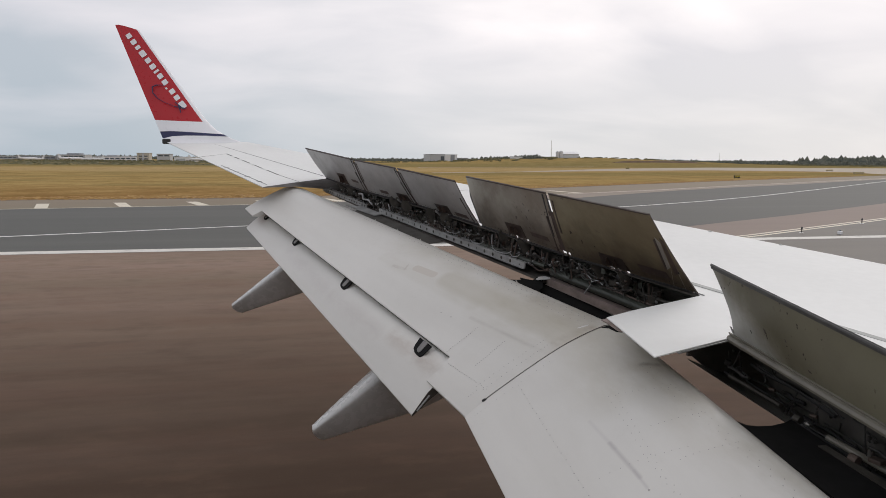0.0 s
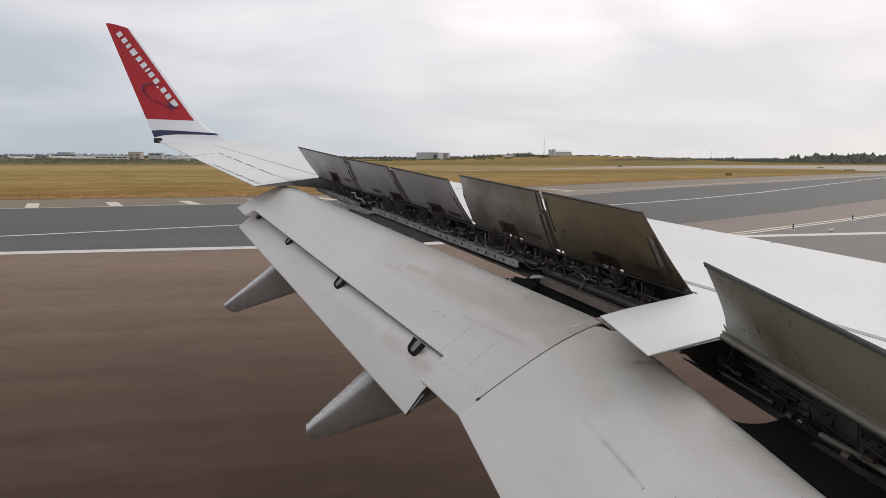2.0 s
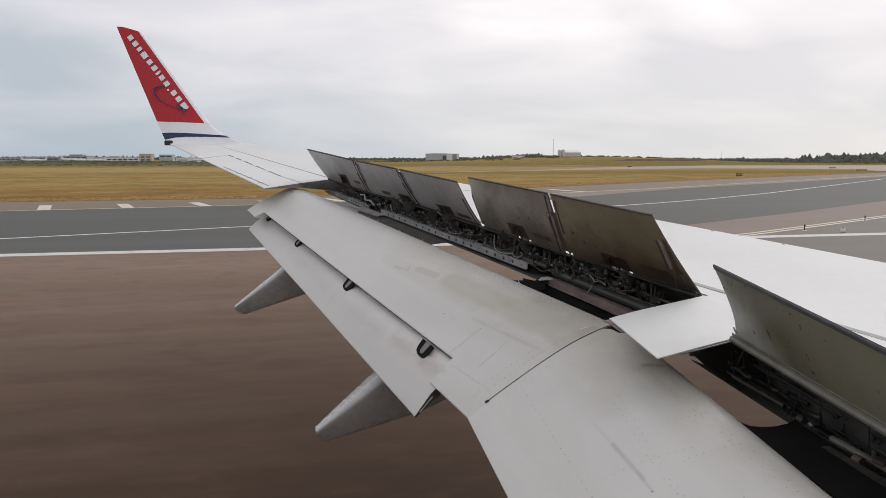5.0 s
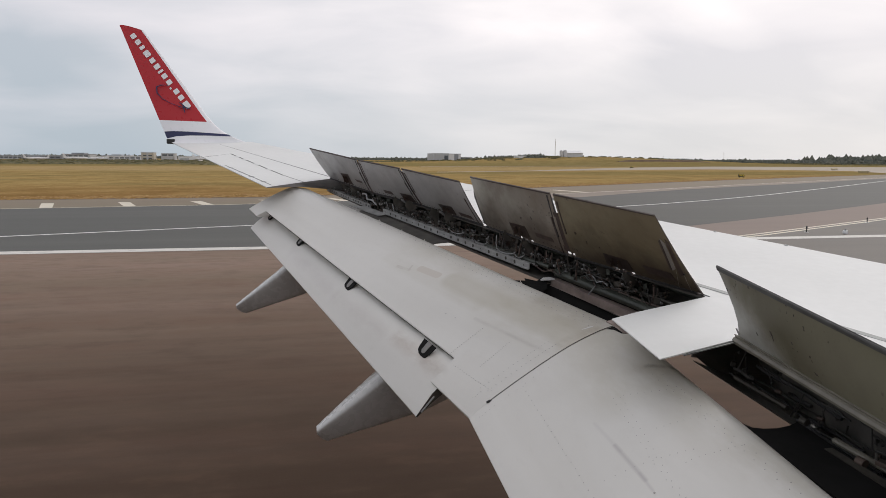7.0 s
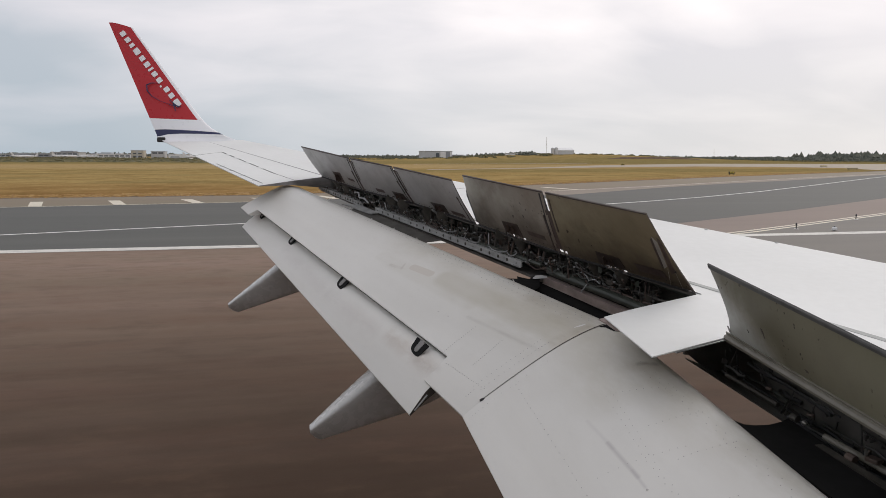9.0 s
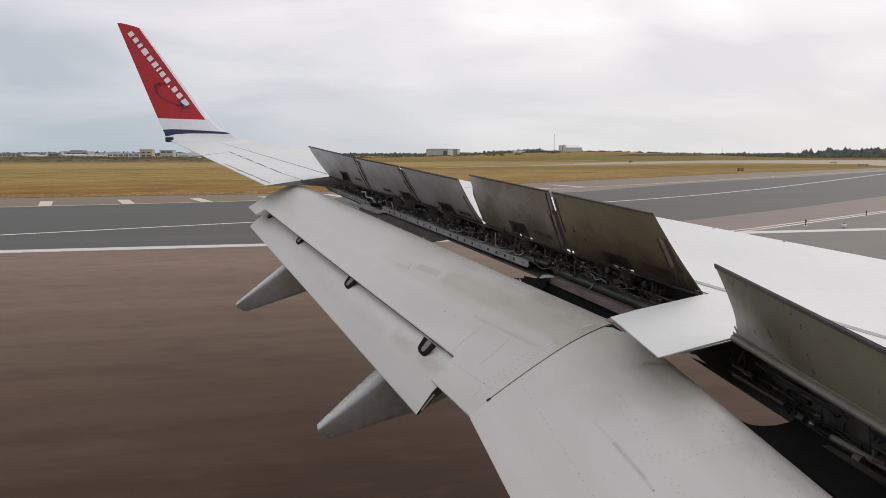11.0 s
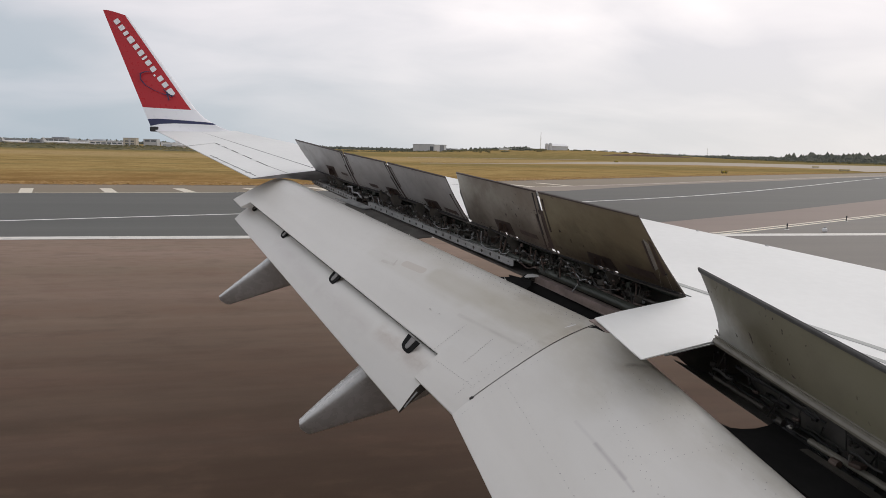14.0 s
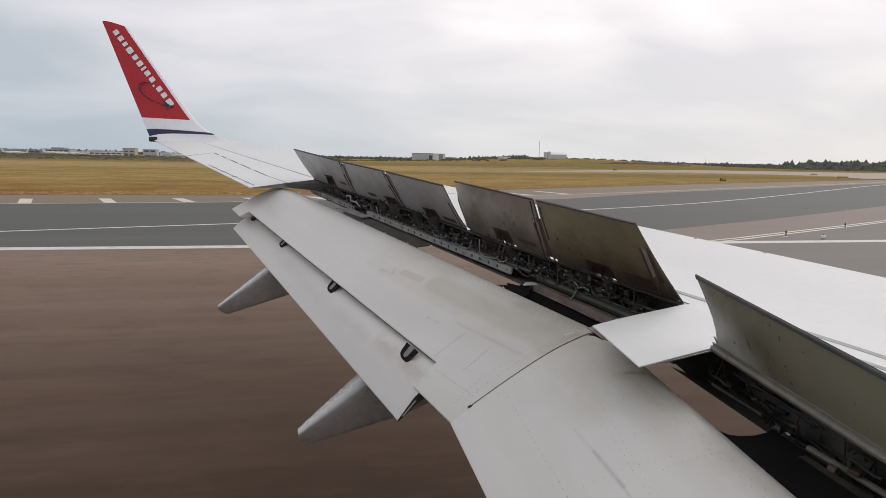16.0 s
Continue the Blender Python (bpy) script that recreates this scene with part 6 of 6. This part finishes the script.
building("low_terminal", -219, -173, 850, 25, 4.7, clad_white, clad_grey, "long low white terminal with a window band", bands=((0.02, 0.98, 2.2, 3.6),), steps=((0.10, 0.22, 1.0, clad_dark), (0.30, 0.52, 1.7, clad_grey), (0.62, 0.74, 0.9, clad_pale)))
building("office_block", -173, -160, 850, 16, 8.8, clad_beige, clad_grey, "beige office block beside the terminal", bands=((0.1, 0.9, 2, 3.2), (0.1, 0.9, 5, 6.2)), doors=((0.42, 0.58, 8.6, clad_grey),))
building("grey_block", -161, -146, 900, 20, 8.0, clad_grey, clad_dark, "grey airport block with dark upper storey", bands=((0.05, 0.95, 5.6, 7.2),))
building("white_hangar", -126, -104, 800, 30, 4.6, clad_white, clad_white, "white hangar with a low roof", doors=((0.1, 0.5, 3.2, clad_grey),))
building("far_terminal", -470, -332, 980, 40, 4.2, clad_grey, clad_dark, "wide grey terminal building far across the field", bands=((0.02, 0.98, 1.8, 3.2),))
building("cargo_hall", -100, -52, 900, 40, 7.5, clad_grey, clad_white, "long grey cargo hall", bands=((0.04, 0.96, 4.4, 5.4),), doors=((0.5, 0.6, 6.0, clad_white),))
building("barn", 271, 289, 700, 14, 3.9, clad_pale, clad_white, "grey barn with a pale roof on the hill", gable=2.6)
building("farm_house", 228, 242, 735, 9, 2.4, clad_white, clad_grey, "small pale farmhouse among bushes")
building("far_store", 560, 640, 1050, 20, 3.6, clad_white, clad_grey, "long pale store in front of the woods")

for k, (x, r, h) in enumerate(((264.6, 1.7, 6.3), (268.6, 1.9, 6.6))):
    z0 = gz(x, 698) - 0.2
    ob = thing("silo", "grey cylindrical silo on the hill", "silo", "silos", at=(x, 698, z0))
    part("shell", tube([(0, 0, 0), (0, 0, h)], r, 14), clad_pale, ob, smooth=True)
    part("cap", tube([(0, 0, h), (0, 0, h + 0.7)], r, 14, None, [r, 0.3]), clad_dark, ob)


def parked_plane(x, y, s, turn):
    z0 = gz(x, y)
    ob = thing("parked_airliner", "white airliner parked at the far terminal", "aircraft", "parked airliners", at=(x, y, z0))
    ob.rotation_euler = (0, 0, radians(turn))
    part("body", tube([(-17 * s, 0, 3.9 * s), (-15 * s, 0, 3.5 * s), (-10 * s, 0, 3.2 * s), (10 * s, 0, 3.2 * s), (15 * s, 0, 3.1 * s), (17.5 * s, 0, 2.7 * s)], 1, 10, None, [0.3 * s, 0.9 * s, 1.9 * s, 1.9 * s, 1.5 * s, 0.3 * s]), clad_white, ob, smooth=True)
    part("fin", prism([(-16.5 * s, 0, 4 * s), (-12 * s, 0, 4.5 * s), (-16 * s, 0, 10 * s), (-18 * s, 0, 10 * s)], (0, 0.3 * s, 0)), clad_white, ob)
    for e in (-1, 1):
        part("wing", prism([(4 * s, e * 1.5, 2.4 * s), (-1 * s, e * 1.5, 2.4 * s), (-6 * s, e * 16 * s, 3.6 * s), (-4.5 * s, e * 16 * s, 3.6 * s)], (0, 0, 0.4 * s)), clad_white, ob)
        part("engine", tube([(3 * s, e * 5 * s, 1.5 * s), (-0.5 * s, e * 5 * s, 1.6 * s)], 0.9 * s, 10), clad_grey, ob)
        part("gear", tube([(0, e * 2.5 * s, 0), (0, e * 2.5 * s, 2.4 * s)], 0.35 * s, 6), clad_dark, ob)
    part("gear", tube([(13 * s, 0, 0), (13 * s, 0, 2.4 * s)], 0.3 * s, 6), clad_dark, ob)


for p in ((-300, 900, 0.6, 12), (-205, 800, 0.6, 170), (-95, 770, 0.7, 5), (-235, 830, 0.7, 20), (-255, 780, 0.55, 185)):
    parked_plane(*p)


# ---- low bank of bare earth on the far side ----
def earth_bank(x0, x1, y, w, h):
    rng = random.Random(9)
    rings = []
    for k in range(25):
        f = k / 24
        x = lerp(x0, x1, f)
        hh = h * min(1, 6 * f, 6 * (1 - f)) * rng.uniform(0.7, 1.1) + 0.02
        z = gz(x, y)
        rings.append([(x, y - w, z - 0.3), (x, y - w * rng.uniform(0.3, 0.6), z + hh * 0.7), (x, y + rng.uniform(-0.2, 0.2) * w, z + hh), (x, y + w * 0.5, z + hh * 0.6), (x, y + w, z - 0.3)])
    rings = [[Vector(p) for p in r] for r in rings]
    tagged(part("earth_bank", loft(rings), soil_mat), "low bank of dark bare earth beyond the grass", "bank", kind="structure")


earth_bank(262, 345, 560, 6, 1.5)

# ---- woods, scrub and tufts ----
def spire(verts, faces, x, y, z, h, r, rng):
    """A ragged conifer: three stacked uneven skirts."""
    for lo, hi, rr in ((0.08, 0.55, 1.0), (0.35, 0.8, 0.72), (0.6, 1.0, 0.45)):
        b, n = len(verts), 6
        a0 = rng.random() * 6
        for k in range(n):
            q = r * rr * rng.uniform(0.65, 1.25)
            verts.append((x + q * math.cos(a0 + k * math.tau / n), y + q * math.sin(a0 + k * math.tau / n), z + h * (lo + rng.uniform(-0.05, 0.05))))
        verts.append((x + rng.uniform(-0.1, 0.1) * r, y, z + h * hi))
        for k in range(n):
            faces.append((b + k, b + (k + 1) % n, b + n))


def clump(verts, faces, x, y, z, w, h, rng):
    """A leafy clump: a ragged low dome of leaning blades."""
    for k in range(9):
        a, q = rng.random() * math.tau, w * math.sqrt(rng.random()) * 0.5
        cx, cy, hh, s = x + q * math.cos(a), y + q * math.sin(a), h * rng.uniform(0.5, 1.0), w * 0.30
        b = len(verts)
        verts += [(cx - s, cy, z + hh * rng.uniform(0, 0.3)), (cx + s * 0.8, cy + s * 0.5, z), (cx + rng.uniform(-s, s), cy - s, z + hh * 0.2), (cx + rng.uniform(-s, s) * 0.5, cy, z + hh)]
        faces += [(b, b + 1, b + 3), (b + 1, b + 2, b + 3), (b + 2, b, b + 3)]


def mass(name, verts, faces, mat, label, category):
    me = bpy.data.meshes.new(name)
    me.from_pydata(verts, [], faces)
    me.materials.append(mat)
    tagged(new(name, me), label, category, kind="stuff")


rng = random.Random(5)
v, f = [], []
for x0, x1, y0, y1, n, h0, h1 in ((-480, -250, 1250, 1400, 450, 4, 6.5), (-250, 60, 1300, 1400, 500, 4, 6), (60, 320, 1250, 1400, 550, 4, 5.6), (215, 275, 790, 840, 90, 2.2, 4.2), (232, 248, 690, 715, 26, 2.5, 5),
                                  (440, 760, 900, 1020, 1500, 4.2, 6.2), (480, 640, 640, 740, 800, 3.2, 5.6), (640, 900, 700, 820, 900, 6.5, 11.5), (250, 480, 1150, 1300, 400, 4, 6.5)):
    for k in range(n):
        x, y = rng.uniform(x0, x1), rng.uniform(y0, y1)
        h = rng.uniform(h0, h1) * (1.0 if rng.random() > 0.1 else 1.3)
        spire(v, f, x, y, gz(x, y) - 0.3, h, h * rng.uniform(0.45, 1.0), rng)
mass("far_woods", v, f, conifer_mat, "dark conifer woods along the horizon", "woods")
v, f = [], []
for x0, x1, y0, y1, n, w, h in ((-420, 40, 430, 560, 420, 8, 0.8), (-520, 40, 560, 700, 700, 8, 1.3), (440, 640, 560, 640, 260, 5, 1.6), (150, 480, 640, 760, 160, 4, 1.4), (-400, 300, 720, 850, 500, 5, 1.8)):
    for k in range(n):
        x, y = rng.uniform(x0, x1), rng.uniform(y0, y1)
        clump(v, f, x, y, gz(x, y) - 0.1, w * rng.uniform(0.5, 1.6), h * rng.uniform(0.5, 1.2), rng)
mass("scrub", v, f, scrub_mat, "low green scrub in front of the terminal", "scrub")
v, f = [], []
for k in range(2600):
    x = rng.uniform(-75, 150)
    edge = follow(GRASS, x)
    y = edge + 0.1 + (rng.random() ** 2.0) * 7
    clump(v, f, x, y, -0.06, rng.uniform(0.3, 1.0), rng.uniform(0.04, 0.10), rng)
mass("grass_tufts", v, f, tuft_mat, "dry straw-coloured grass tufts beside the shoulder", "grass")
